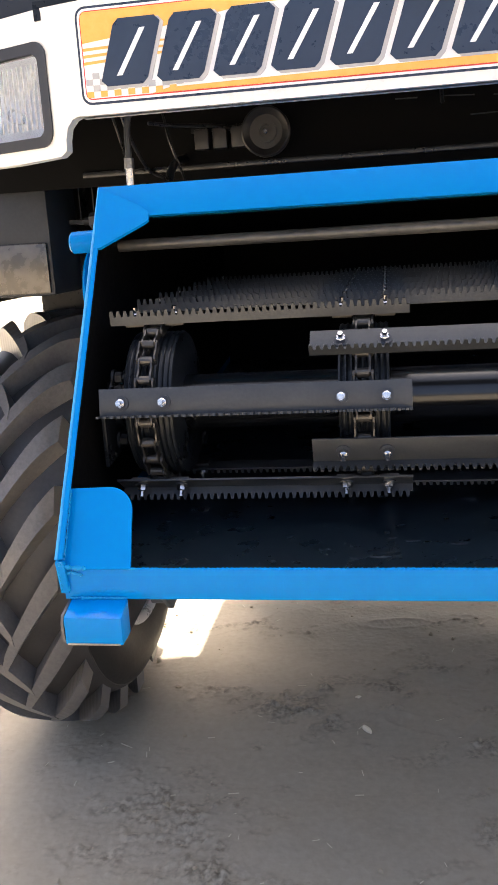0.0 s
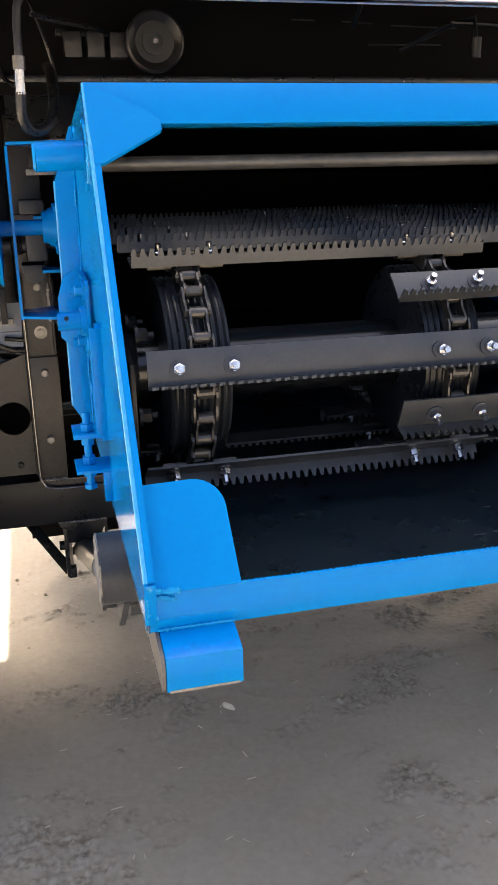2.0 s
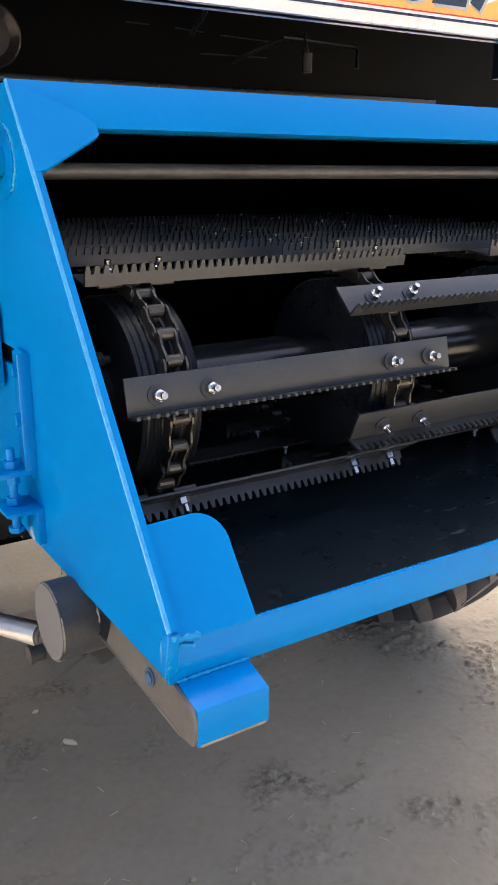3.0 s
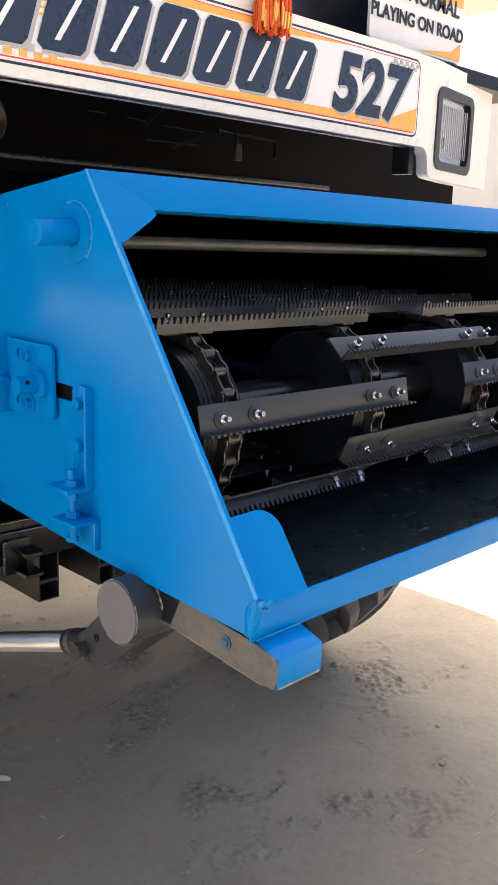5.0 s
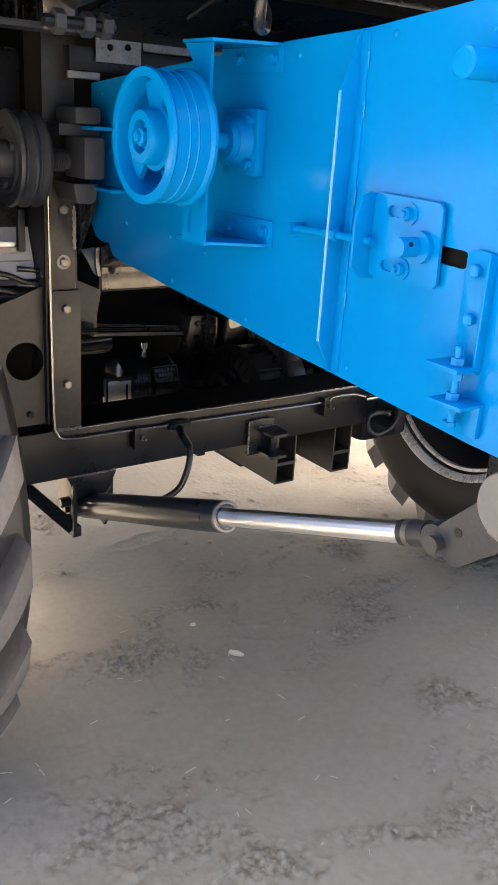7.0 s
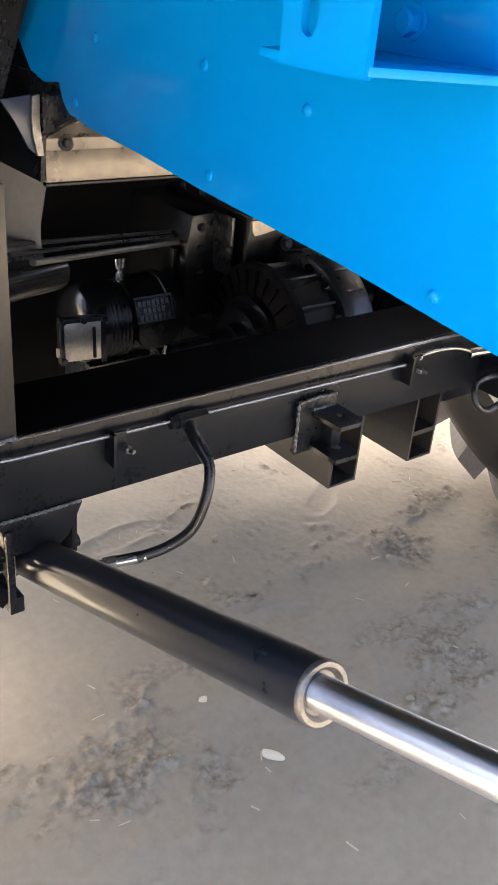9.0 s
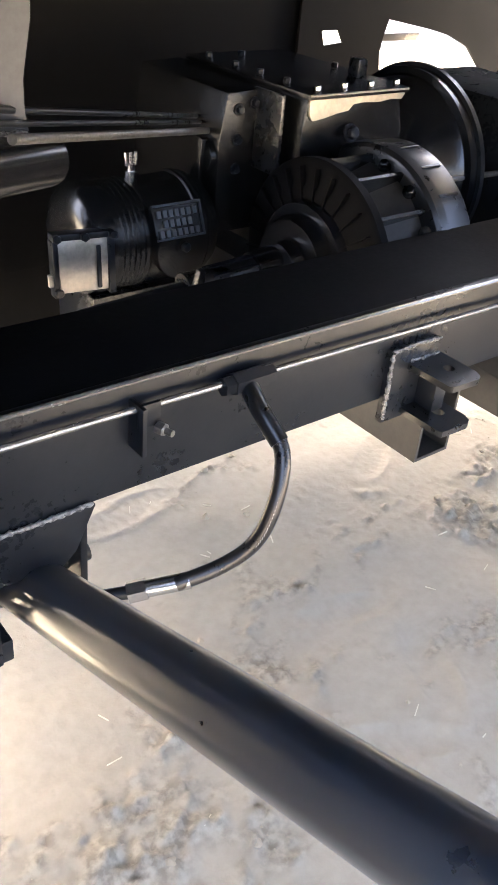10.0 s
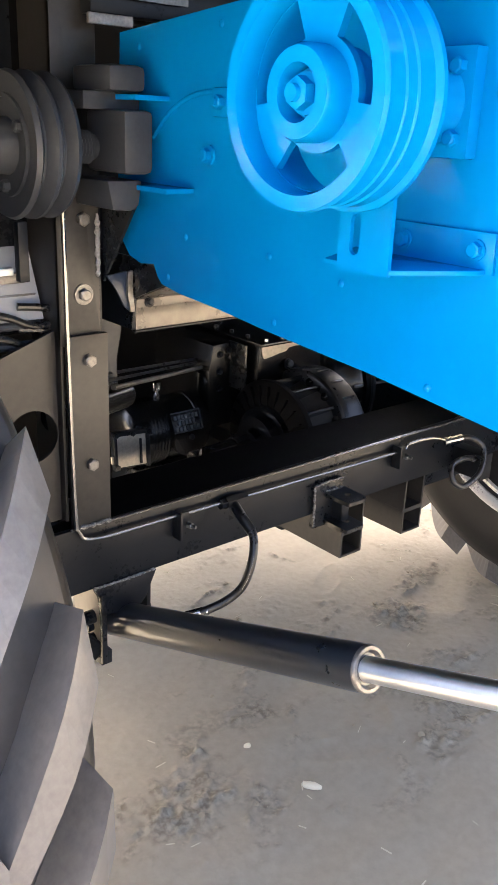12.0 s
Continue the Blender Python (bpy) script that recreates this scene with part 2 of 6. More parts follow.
def box(bm, lo, hi, bev=0.0, m=None):
    lo, hi = Vector(lo), Vector(hi)
    r = bmesh.ops.create_cube(bm, size=1, matrix=Matrix.Translation((lo + hi) / 2) @ Matrix.Diagonal((*(hi - lo), 1)))
    verts = r["verts"]
    if bev:
        edges = list({e for v in verts for e in v.link_edges})
        verts = bmesh.ops.bevel(bm, geom=edges, offset=bev, segments=2, affect="EDGES", profile=0.6)["verts"]
    if m:
        bmesh.ops.transform(bm, matrix=m, verts=verts)
    return bm


def prism(bm, poly, axis, a, b, holes=(), bev=0.0):
    """poly: points in the two other axes, in order; extruded from a to b along axis."""
    k = AX[axis]
    o = [i for i in range(3) if i != k]

    def at(p, v):
        c = [0, 0, 0]
        c[o[0]], c[o[1]], c[k] = p[0], p[1], v
        return c
    if not holes:
        lo, hi = [bm.verts.new(at(p, a)) for p in poly], [bm.verts.new(at(p, b)) for p in poly]
        faces = [bm.faces.new(lo), bm.faces.new(hi[::-1])]
        n = len(poly)
        for i in range(n):
            faces.append(bm.faces.new((lo[i], lo[(i + 1) % n], hi[(i + 1) % n], hi[i])))
        if bev:
            bmesh.ops.bevel(bm, geom=list({e for f in faces for e in f.edges}), offset=bev, segments=2, affect="EDGES", profile=0.6)
        return bm
    rings = [poly, *holes]
    los, his, edges = [], [], [[], []]
    for ring in rings:
        lo, hi = [bm.verts.new(at(p, a)) for p in ring], [bm.verts.new(at(p, b)) for p in ring]
        n = len(ring)
        for i in range(n):
            edges[0].append(bm.edges.new((lo[i], lo[(i + 1) % n])))
            edges[1].append(bm.edges.new((hi[i], hi[(i + 1) % n])))
        for i in range(n):
            bm.faces.new((lo[i], lo[(i + 1) % n], hi[(i + 1) % n], hi[i]))
    for es in edges:
        bmesh.ops.triangle_fill(bm, use_beauty=True, use_dissolve=False, edges=es)
    return bm


def ring2d(c, r, n=24, squash=1.0):
    return [(c[0] + r * math.cos(2 * math.pi * i / n), c[1] + squash * r * math.sin(2 * math.pi * i / n)) for i in range(n)]


def slot2d(c, half, r, ang=0.0, n=8):
    pts = []
    for s, base in ((1, -90), (-1, 90)):
        for i in range(n + 1):
            a = radians(base + 180 * i / n)
            x, y = s * half + r * math.cos(a), r * math.sin(a)
            pts.append((c[0] + x * math.cos(ang) - y * math.sin(ang), c[1] + x * math.sin(ang) + y * math.cos(ang)))
    return pts


def cyl(bm, p, q, r, r2=None, n=24, caps=True):
    p, q = Vector(p), Vector(q)
    m = Matrix.Translation((p + q) / 2) @ (q - p).to_track_quat("Z", "Y").to_matrix().to_4x4()
    bmesh.ops.create_cone(bm, cap_ends=caps, segments=n, radius1=r, radius2=r if r2 is None else r2, depth=(q - p).length, matrix=m)
    return bm


def lathe(bm, profile, origin, axis="x", n=48):
    """profile: closed loop of (along the axis, radius)."""
    k = AX[axis]
    o = [i for i in range(3) if i != k]
    rows = []
    for i in range(n):
        a = 2 * math.pi * i / n
        row = []
        for s, r in profile:
            c = list(origin)
            c[k] += s
            c[o[0]] += r * math.cos(a)
            c[o[1]] += r * math.sin(a)
            row.append(bm.verts.new(c))
        rows.append(row)
    m = len(profile)
    for i in range(n):
        for j in range(m):
            bm.faces.new((rows[i][j], rows[i][(j + 1) % m], rows[(i + 1) % n][(j + 1) % m], rows[(i + 1) % n][j]))
    return bm


def spline(pts, steps=8):
    pts = [Vector(p) for p in pts]
    ext = [2 * pts[0] - pts[1], *pts, 2 * pts[-1] - pts[-2]]
    out = []
    for i in range(1, len(ext) - 2):
        p0, p1, p2, p3 = ext[i - 1:i + 3]
        for s in range(steps):
            t = s / steps
            out.append(0.5 * (2 * p1 + (p2 - p0) * t + (2 * p0 - 5 * p1 + 4 * p2 - p3) * t * t + (3 * p1 - p0 - 3 * p2 + p3) * t ** 3))
    return out + [pts[-1]]


def tube(bm, pts, r, n=10, steps=8, smooth=True):
    path = spline(pts, steps) if smooth else [Vector(p) for p in pts]
    up = Vector((0.31, 0.2, 0.93)).normalized()
    rings = []
    for i, p in enumerate(path):
        d = (path[min(i + 1, len(path) - 1)] - path[max(i - 1, 0)]).normalized()
        a = d.cross(up).normalized()
        b = a.cross(d)
        up = b
        rings.append([bm.verts.new(p + r * (math.cos(2 * math.pi * k / n) * a + math.sin(2 * math.pi * k / n) * b)) for k in range(n)])
    for u, v in zip(rings, rings[1:]):
        for k in range(n):
            bm.faces.new((u[k], u[(k + 1) % n], v[(k + 1) % n], v[k]))
    bm.faces.new(rings[0][::-1])
    bm.faces.new(rings[-1])
    return bm


def bolt(bm, p, d, af=0.019, head=0.012, washer=0.0, stud=0.0):
    """A hexagon head at p that points along d, on a washer, with a stud past it."""
    p, d = Vector(p), Vector(d).normalized()
    if washer:
        cyl(bm, p - d * 0.002, p + d * 0.003, washer, n=20)
    cyl(bm, p + d * 0.001, p + d * head, af * 0.577, n=6)
    cyl(bm, p + d * head, p + d * (head + 0.0015), af * 0.5, af * 0.4, n=12)
    if stud:
        cyl(bm, p + d * head, p + d * (head + stud), af * 0.31, n=12)
    return bm


def B():
    return bmesh.new()


def bead(bm, pts, r, seed=1, step=0.006):
    """A weld bead: one lumpy rope along pts."""
    rng = random.Random(seed)
    pts = [Vector(p) for p in pts]
    path = [pts[0]]
    for p, q in zip(pts, pts[1:]):
        n = max(1, int((q - p).length / (0.9 * r)))
        path += [p.lerp(q, (i + 1) / n) for i in range(n)]
    up = Vector((0.31, 0.2, 0.93)).normalized()
    rings = []
    for i, p in enumerate(path):
        d = (path[min(i + 1, len(path) - 1)] - path[max(i - 1, 0)]).normalized()
        a = d.cross(up).normalized()
        b = a.cross(d)
        k = r * (0.8 + 0.25 * math.sin(i * 1.9 + rng.random()) + rng.uniform(-0.15, 0.15)) * (0.4 if i in (0, len(path) - 1) else 1)
        p = p + a * rng.uniform(-0.2, 0.2) * r
        rings.append([bm.verts.new(p + k * (math.cos(2 * math.pi * j / 8) * a + math.sin(2 * math.pi * j / 8) * b)) for j in range(8)])
    for u, v in zip(rings, rings[1:]):
        for j in range(8):
            bm.faces.new((u[j], u[(j + 1) % 8], v[(j + 1) % 8], v[j]))
    bm.faces.new(rings[0][::-1])
    bm.faces.new(rings[-1])
    return bm


# ---- ground ----
def loose_at(x, y):
    """How broken up the soil is at a place, 0 to 1."""
    p = Vector((x, y, 0))
    q = p + 0.10 * Vector((noise.noise(p * 5), noise.noise(p * 5 + Vector((7, 0, 0))), 0))
    q = Vector((q.x * 0.8 + q.y * 0.3, q.y * 1.15 - q.x * 0.25, 0))
    v = noise.noise(q * 2.3 + Vector((3, 1, 0))) + 0.6 * noise.noise(q * 6.5) + 0.55 * noise.noise(q * 17) + 0.3 * noise.noise(q * 40)
    return min(1.0, max(0.0, (v - 0.13) / 0.65))


def ground():
    def steps(lo, hi, fine, far):
        inner = np.arange(lo, hi + 1e-6, fine)
        out = fine * 1.35 ** np.arange(1, 40)
        out = np.cumsum(out)
        out = out[out < far]
        return np.concatenate([lo - out[::-1], inner, hi + out])
    xs, ys = steps(-1.0, 2.5, 0.0075, 900), steps(1.6, 4.3, 0.0075, 900)
    gx, gy = np.meshgrid(xs, ys, indexing="ij")
    z, loose = np.zeros_like(gx), np.zeros_like(gx)
    rng = random.Random(11)
    prints = [(rng.uniform(-1, 2.6), rng.uniform(1.4, 4.4), rng.uniform(0, 6.3), rng.uniform(0.8, 1.1)) for k in range(14)]
    for i in range(gx.shape[0]):
        for j in range(gx.shape[1]):
            x, y = gx[i, j], gy[i, j]
            if -1.8 < x < 3.7 and 0.8 < y < 5.7:
                p = Vector((x, y, 0))
                rough = loose_at(x, y)
                loose[i, j] = rough
                crumb = abs(noise.noise(p * 19)) + 0.7 * abs(noise.noise(p * 41 + Vector((0, 5, 0))))
                lump = 0.0
                if rough > 0.02:
                    for freq, size in ((30, 0.026), (70, 0.012)):
                        (d1, d2, d3, d4), cells = noise.voronoi(p * freq + 0.35 * Vector((noise.noise(p * 60), noise.noise(p * 60 + Vector((9, 0, 0))), 0)))
                        pick = noise.cell(cells[0] * 7.3)
                        lump += size * max(0.0, 0.62 - d1) * min(1.0, max(0.0, pick * 0.5 + rough - 0.15))
                h = 0.014 * noise.noise(p * 2.3) + 0.007 * noise.noise(p * 7) + rough * (0.015 * crumb - 0.006) + lump + 0.0016 * noise.noise(p * 60)
                fade = min(1, (x + 1.8) / 0.4, (3.7 - x) / 0.4, (y - 0.8) / 0.4, (5.7 - y) / 0.4)
                z[i, j] = h * max(0, fade)
    for cx, cy, a, k in prints:               # shoe prints with a pushed-up edge
        dx, dy = gx - cx, gy - cy
        u, v = (dx * math.cos(a) + dy * math.sin(a)) / (0.135 * k), (-dx * math.sin(a) + dy * math.cos(a)) / (0.046 * k)
        r = np.sqrt(u * u + v * v)
        z += np.where(r < 2, -0.005 * np.exp(-(r / 0.85) ** 6) + 0.004 * np.exp(-((r - 1.15) / 0.16) ** 2) * (0.5 + 0.5 * np.sin(5 * u + 3 * v)), 0)
        z += np.where(r < 0.85, 0.0010 * np.sin(u * 30 + 2 * np.sin(v * 4)), 0)
    verts = np.stack([gx, gy, z], -1).reshape(-1, 3).tolist()
    ny = len(ys)
    faces = [(i * ny + j, (i + 1) * ny + j, (i + 1) * ny + j + 1, i * ny + j + 1) for i in range(len(xs) - 1) for j in range(ny - 1)]
    me = bpy.data.meshes.new("ground")
    me.from_pydata(verts, [], faces)
    me.polygons.foreach_set("use_smooth", [True] * len(faces))
    me.attributes.new("loose", "FLOAT", "POINT").data.foreach_set("value", loose.reshape(-1))
    me.materials.append(SOIL)
    return tagged(new("ground", me), "dry trodden dusty soil with clods and footprints", "ground", kind="structure")


ground()

# ---- feeder house ----
W = 1.36                                   # across the housing
SIDE = [(1.85, 1.90), (2.168, 1.862), (2.42, 1.846), (2.88, 1.806), (3.225, 1.775), (3.24, 1.43), (3.217, 1.407), (3.199, 1.389), (3.161, 1.379), (3.118, 1.384), (3.105, 1.362), (3.092, 1.351), (3.04, 1.343), (2.92, 1.335), (2.80, 1.323),
        (2.58, 1.307), (2.36, 1.284), (2.18, 1.272), (1.835, 1.246), (1.4415, 1.232), (1.4295, 1.288)]
feeder = thing("feeder_house", "bright blue painted sheet-steel feeder housing with an open front", "feeder house")


SCUFFS = ((0.53, 1.503, 0.022, 0.006, 1), (0.49, 1.50, 0.010, 0.003, 2), (0.585, 1.575, 0.014, 0.004, 3), (0.55, 1.59, 0.008, 0.003, 4), (0.66, 1.56, 0.016, 0.004, 5))


def feeder_house():
    slot = slot2d((1.945, 1.528), 0.045, 0.014, 0.03)
    part("side_plate", prism(B(), SIDE, "x", 0.0, 0.005, holes=[slot]), BLUE, feeder)
    part("side_plate", prism(B(), SIDE, "x", W - 0.005, W), BLUE, feeder)
    top = [(1.852, 1.902), (2.168, 1.864), (2.42, 1.848), (2.88, 1.808), (3.22, 1.777), (3.22, 1.771), (2.42, 1.842), (2.168, 1.858), (1.852, 1.894)]
    part("roof_plate", prism(B(), top, "x", 0.005, W - 0.005), BLUE, feeder)
    low = [(1.446, 1.268), (2.2, 1.284), (3.05, 1.368), (3.16, 1.385), (3.16, 1.380), (3.05, 1.363), (2.2, 1.279), (1.446, 1.263)]
    part("floor_plate", prism(B(), low, "x", 0.005, W - 0.005), FLOORP, feeder, "scuffed glossy black floor sheet")
    lip = [(1.849, 1.903), (1.811, 1.843), (1.852, 1.838), (1.853, 1.844), (1.821, 1.848), (1.855, 1.902)]
    part("top_lip", prism(B(), lip, "x", 0.001, W - 0.001, bev=0.0012), BLUE, feeder)
    for s in (0, 1):
        f = lambda x: W - x if s else x
        bm = B()                            # corner gusset in the raked front plane
        rake = lambda x, z: Vector((f(x), 1.8475 - 0.665 * (1.90 - z), z))
        gus = [(0.002, 1.90), (0.002, 1.785), (0.018, 1.787), (0.100, 1.828), (0.107, 1.833), (0.107, 1.847), (0.09, 1.86)]
        va, vb = [[bm.verts.new(rake(x, z) + o) for x, z in gus] for o in (Vector((0, -0.003, 0.002)), Vector((0, 0.002, -0.002)))]
        bm.faces.new(va), bm.faces.new(vb[::-1])
        for i in range(len(gus)):
            bm.faces.new((va[i], va[(i + 1) % len(gus)], vb[(i + 1) % len(gus)], vb[i]))
        part("corner_gusset", bm, BLUE, feeder)
        bm = B()                            # flange along the raked front edge
        d = Vector((0, 0.42, 0.61)).normalized()
        n = Vector((0, -d.z, d.y)) * 0.0028
        a, e = Vector((0, 1.4325, 1.2925)), Vector((0, 1.85, 1.90))
        v = [bm.verts.new(Vector((f(x), 0, 0)) + p + k) for x in (-0.0008, 0.013) for p in (a, e) for k in (n, -n * 0.2)]
        for q in ((0, 1, 3, 2), (4, 6, 7, 5), (0, 2, 6, 4), (1, 5, 7, 3), (0, 4, 5, 1), (2, 3, 7, 6)):
            bm.faces.new([v[i] for i in q])
        bmesh.ops.bevel(bm, geom=bm.edges[:], offset=0.0012, segments=2, affect="EDGES")
        part("edge_flange", bm, BLUE, feeder)
        # Strip that carries the highlight and wear of the raked edge.
        part("edge_highlight", tube(B(), [Vector((f(0.0015), 0, 0)) + a.lerp(e, k / 10) + n * 0.55 for k in range(11)], 0.0032, n=8, smooth=False), EDGELIT, feeder, "edge wear with its highlight put into lighter blue")
        part("weld_bead", bead(B(), [(f(0.003), 1.4305, 1.290), (f(0.010), 1.4345, 1.281), (f(0.022), 1.4405, 1.276), (f(0.048), 1.4425, 1.274)], 0.0048, 19 + s), WELD, feeder)
        part("weld_bead", bead(B(), [(f(0.002), 1.4335, 1.272), (f(0.003), 1.438, 1.252), (f(0.002), 1.4415, 1.234)], 0.0026, 29 + s), WELD, feeder)
        # corner plate that stands on the lip, with a rounded head
        bm = B()
        pts = [(0.005, 0.0), (0.124, 0.0), (0.119, 0.096)]
        pts += [(0.077 + 0.042 * math.cos(t), 0.099 + 0.042 * math.sin(t)) for t in np.linspace(0.1, 1.57, 8)] + [(0.005, 0.139)]
        lo = Vector((0, 1.444, 1.271))
        up = Vector((0, 0.075, 0.118)).normalized()
        th = Vector((0, -up.z, up.y)) * 0.005
        va, vb = [[bm.verts.new(lo + Vector((f(x), 0, 0)) + up * h + o) for x, h in pts] for o in (th, th * 0)]
        bm.faces.new(va), bm.faces.new(vb[::-1])
        for i in range(len(pts)):
            bm.faces.new((va[i], va[(i + 1) % len(pts)], vb[(i + 1) % len(pts)], vb[i]))
        part("corner_plate", bm, BLUE, feeder)
        part("weld_bead", bead(B(), [lo + Vector((f(0.008), 0, 0)) + up * h + th for h in (0.0, 0.05, 0.10, 0.138)], 0.0025, 3 + s), WELD, feeder)
        # square spar under the housing with its blue end block
        spar = [(1.444, 1.160), (1.444, 1.220), (1.80, 1.254), (1.80, 1.196)]
        x0, x1 = sorted((f(0.012), f(0.113)))
        part("spar", prism(B(), spar, "x", x0, x1, bev=0.002), BLACK, feeder, "black worn square spar with scraped paint")
        part("scraped_edge", prism(B(), [(1.425, 1.1575), (1.425, 1.1605), (1.66, 1.1825), (1.66, 1.180)], "x", x0 - 0.0018, x0 + 0.002), STEEL, feeder, "scraped bare lower edge")
        part("chipped_edge", prism(B(), [(1.3965, 1.1575), (1.3965, 1.1615), (1.41, 1.160), (1.42, 1.1575)], "x", x0 + 0.008, x1 - 0.004, bev=0.0008), STEEL, feeder, "bare chipped edge of the block")
        part("end_block", prism(B(), [(1.397, 1.158), (1.397, 1.206), (1.4435, 1.2205), (1.4435, 1.160)], "x", x0 + 0.004, x1 + 0.001, bev=0.003), BLUE, feeder, "blue welded end block")
        part("spar_cheek", prism(B(), [(1.401, 1.160), (1.396, 1.172), (1.396, 1.196), (1.402, 1.208), (1.445, 1.219), (1.61, 1.2345), (1.635, 1.181), (1.44, 1.159)], "x", x0 - 0.001, x0 + 0.0035), CHIPPED, feeder, "bare steel spar end with chipped paint")
        part("spar_bolt", bolt(B(), (x0 + (0.0 if not s else 0.101), 1.503, 1.198), (1 if s else -1, 0, 0), 0.015, 0.005, 0.012), DIRTYB, feeder, "scraped blue bolt head")
    for x0, x1 in ((-0.0006, 0.014), (W - 0.014, W + 0.0006)):
        part("corner_fill", prism(B(), [(1.4285, 1.2905), (1.4405, 1.2305), (1.452, 1.2305), (1.452, 1.274), (1.437, 1.2905)], "x", x0, x1, bev=0.001), BLUE, feeder)
    for k, pts in enumerate(([(0.004, 1.4395, 1.262), (0.02, 1.442, 1.268), (0.04, 1.442, 1.262)], [(0.003, 1.4395, 1.25), (0.012, 1.4415, 1.242), (0.016, 1.4425, 1.232)])):
        part("weld_bead", bead(B(), pts, 0.0034, 81 + k), WELD, feeder)
    part("bottom_lip", prism(B(), [(1.4435, 1.272), (1.4435, 1.219), (1.449, 1.219), (1.449, 1.272)], "x", 0.0055, W - 0.0055, bev=0.001), BLUE, feeder)
    part("weld_bead", bead(B(), [(0.12, 1.442, 1.273), (0.127, 1.4425, 1.2735), (0.134, 1.4435, 1.273)], 0.004, 9), WELD, feeder)
    part("lip_edge", bead(B(), [(x, 1.4462 + 0.0006 * math.sin(23 * x), 1.2718) for x in np.linspace(0.127, W - 0.127, 40)], 0.0026, 12), BLUE, feeder)
    part("weld_bead", bead(B(), [(0.014, 1.4425, 1.2212), (0.06, 1.4425, 1.2215), (0.114, 1.4425, 1.2212)], 0.0032, 13), WELD, feeder)
    # The bar's grey includes the highlight along its gloss.
    part("cross_bar", cyl(B(), (0.005, 1.92, 1.789), (W - 0.005, 1.92, 1.789), 0.012), DRUM, feeder, "cross bar behind the upper lip, sheen put into its grey")
    # Inner faces: the shade inside the housing is put into their black.
    part("roof_liner", prism(B(), [(1.858, 1.889), (2.168, 1.855), (2.42, 1.839), (3.2, 1.768), (3.2, 1.765), (2.42, 1.836), (2.168, 1.852), (1.858, 1.886)], "x", 0.006, W - 0.006), DIMBLACK, feeder, "black underside of the roof")
    part("side_liner", prism(B(), [(1.838, 1.8865), (2.168, 1.8545), (2.42, 1.8385), (3.15, 1.772), (3.15, 1.40), (1.47, 1.268), (1.46, 1.31)], "x", 0.0055, 0.0085), DIMBLACK, feeder, "black inner face of the side")
    part("side_liner", prism(B(), [(1.838, 1.8865), (2.168, 1.8545), (2.42, 1.8385), (3.15, 1.772), (3.15, 1.40), (1.47, 1.268), (1.46, 1.31)], "x", W - 0.0085, W - 0.0055), DIMBLACK, feeder, "black inner face of the side")
    part("rear_plate", box(B(), (0.006, 3.10, 1.368), (W - 0.006, 3.104, 1.775)), DIMBLACK, feeder, "black sheet at the rear")

    for cx, cy, sx, sy, seed in SCUFFS:
        rng = random.Random(seed)
        rim = [(cx + sx * math.cos(t) * rng.uniform(0.5, 1.1), cy + sy * math.sin(t) * rng.uniform(0.4, 1.1)) for t in np.linspace(0, 5.9, 14)]
        zf = 1.2683 + (cy - 1.446) * 0.0212
        part("scuff", prism(B(), rim, "z", zf - 0.001, zf + 0.0006), DARKGREY, feeder, "pale scuff mark")
    # vertical joint flange on the outer side
    part("joint_flange", prism(B(), [(0.0, 1.862), (-0.004, 1.86), (-0.037, 1.766), (-0.037, 1.334), (-0.004, 1.275), (0.0, 1.275)], "y", 2.180, 2.186, bev=0.001), BLUE, feeder)
    # Same lighter strip for the flange's highlight and wear.
    part("edge_highlight", tube(B(), [(-0.037, 2.183, 1.765), (-0.037, 2.183, 1.55), (-0.037, 2.183, 1.336)], 0.0033, n=8, smooth=False), EDGELIT, feeder, "edge wear with its highlight put into lighter blue")
    part("joint_strip", box(B(), (-0.003, 2.160, 1.278), (0.0, 2.180, 1.858), 0.001), BLUE, feeder)
    part("weld_bead", bead(B(), [(-0.003, 2.158, 1.80), (-0.003, 2.158, 1.83)], 0.002, 21, 0.003), WELD, feeder)
    part("weld_bead", bead(B(), [(-0.003, 2.158, 1.72), (-0.003, 2.158, 1.75)], 0.002, 22, 0.003), WELD, feeder)
    part("weld_bead", bead(B(), [(-0.003, 2.158, 1.58), (-0.003, 2.158, 1.61)], 0.002, 23, 0.003), WELD, feeder)
    part("weld_bead", bead(B(), [(-0.003, 2.158, 1.40), (-0.003, 2.158, 1.43)], 0.002, 24, 0.003), WELD, feeder)

    # pivot stub with its ring
    bm = B()
    cyl(bm, (0, 1.886, 1.803), (-0.075, 1.884, 1.801), 0.022)
    cyl(bm, (-0.075, 1.884, 1.801), (-0.079, 1.884, 1.801), 0.022, 0.018)
    part("pivot_stub", bm, BLUE, feeder)
    ring = lambda a0, a1, r: [(0, 1.884 + r * math.cos(t), 1.800 + r * math.sin(t)) for t in np.linspace(radians(a0), radians(a1), 16)]
    part("weld_bead", bead(B(), ring(60, 230, 0.052), 0.003, 31), WELD, feeder)
    part("weld_bead", bead(B(), ring(20, 200, 0.025), 0.0028, 32), WELD, feeder)
    part("pivot_collar", lathe(B(), [(-0.003, 0.022), (-0.003, 0.050), (0.0, 0.050), (0.0, 0.022)], (0, 1.884, 1.800)), BLUE, feeder)

    # chain tensioner
    plate = [(1.942, 1.598), (1.938, 1.482), (1.945, 1.474), (2.09, 1.472), (2.098, 1.48), (2.098, 1.602), (2.09, 1.609), (1.95, 1.606)]
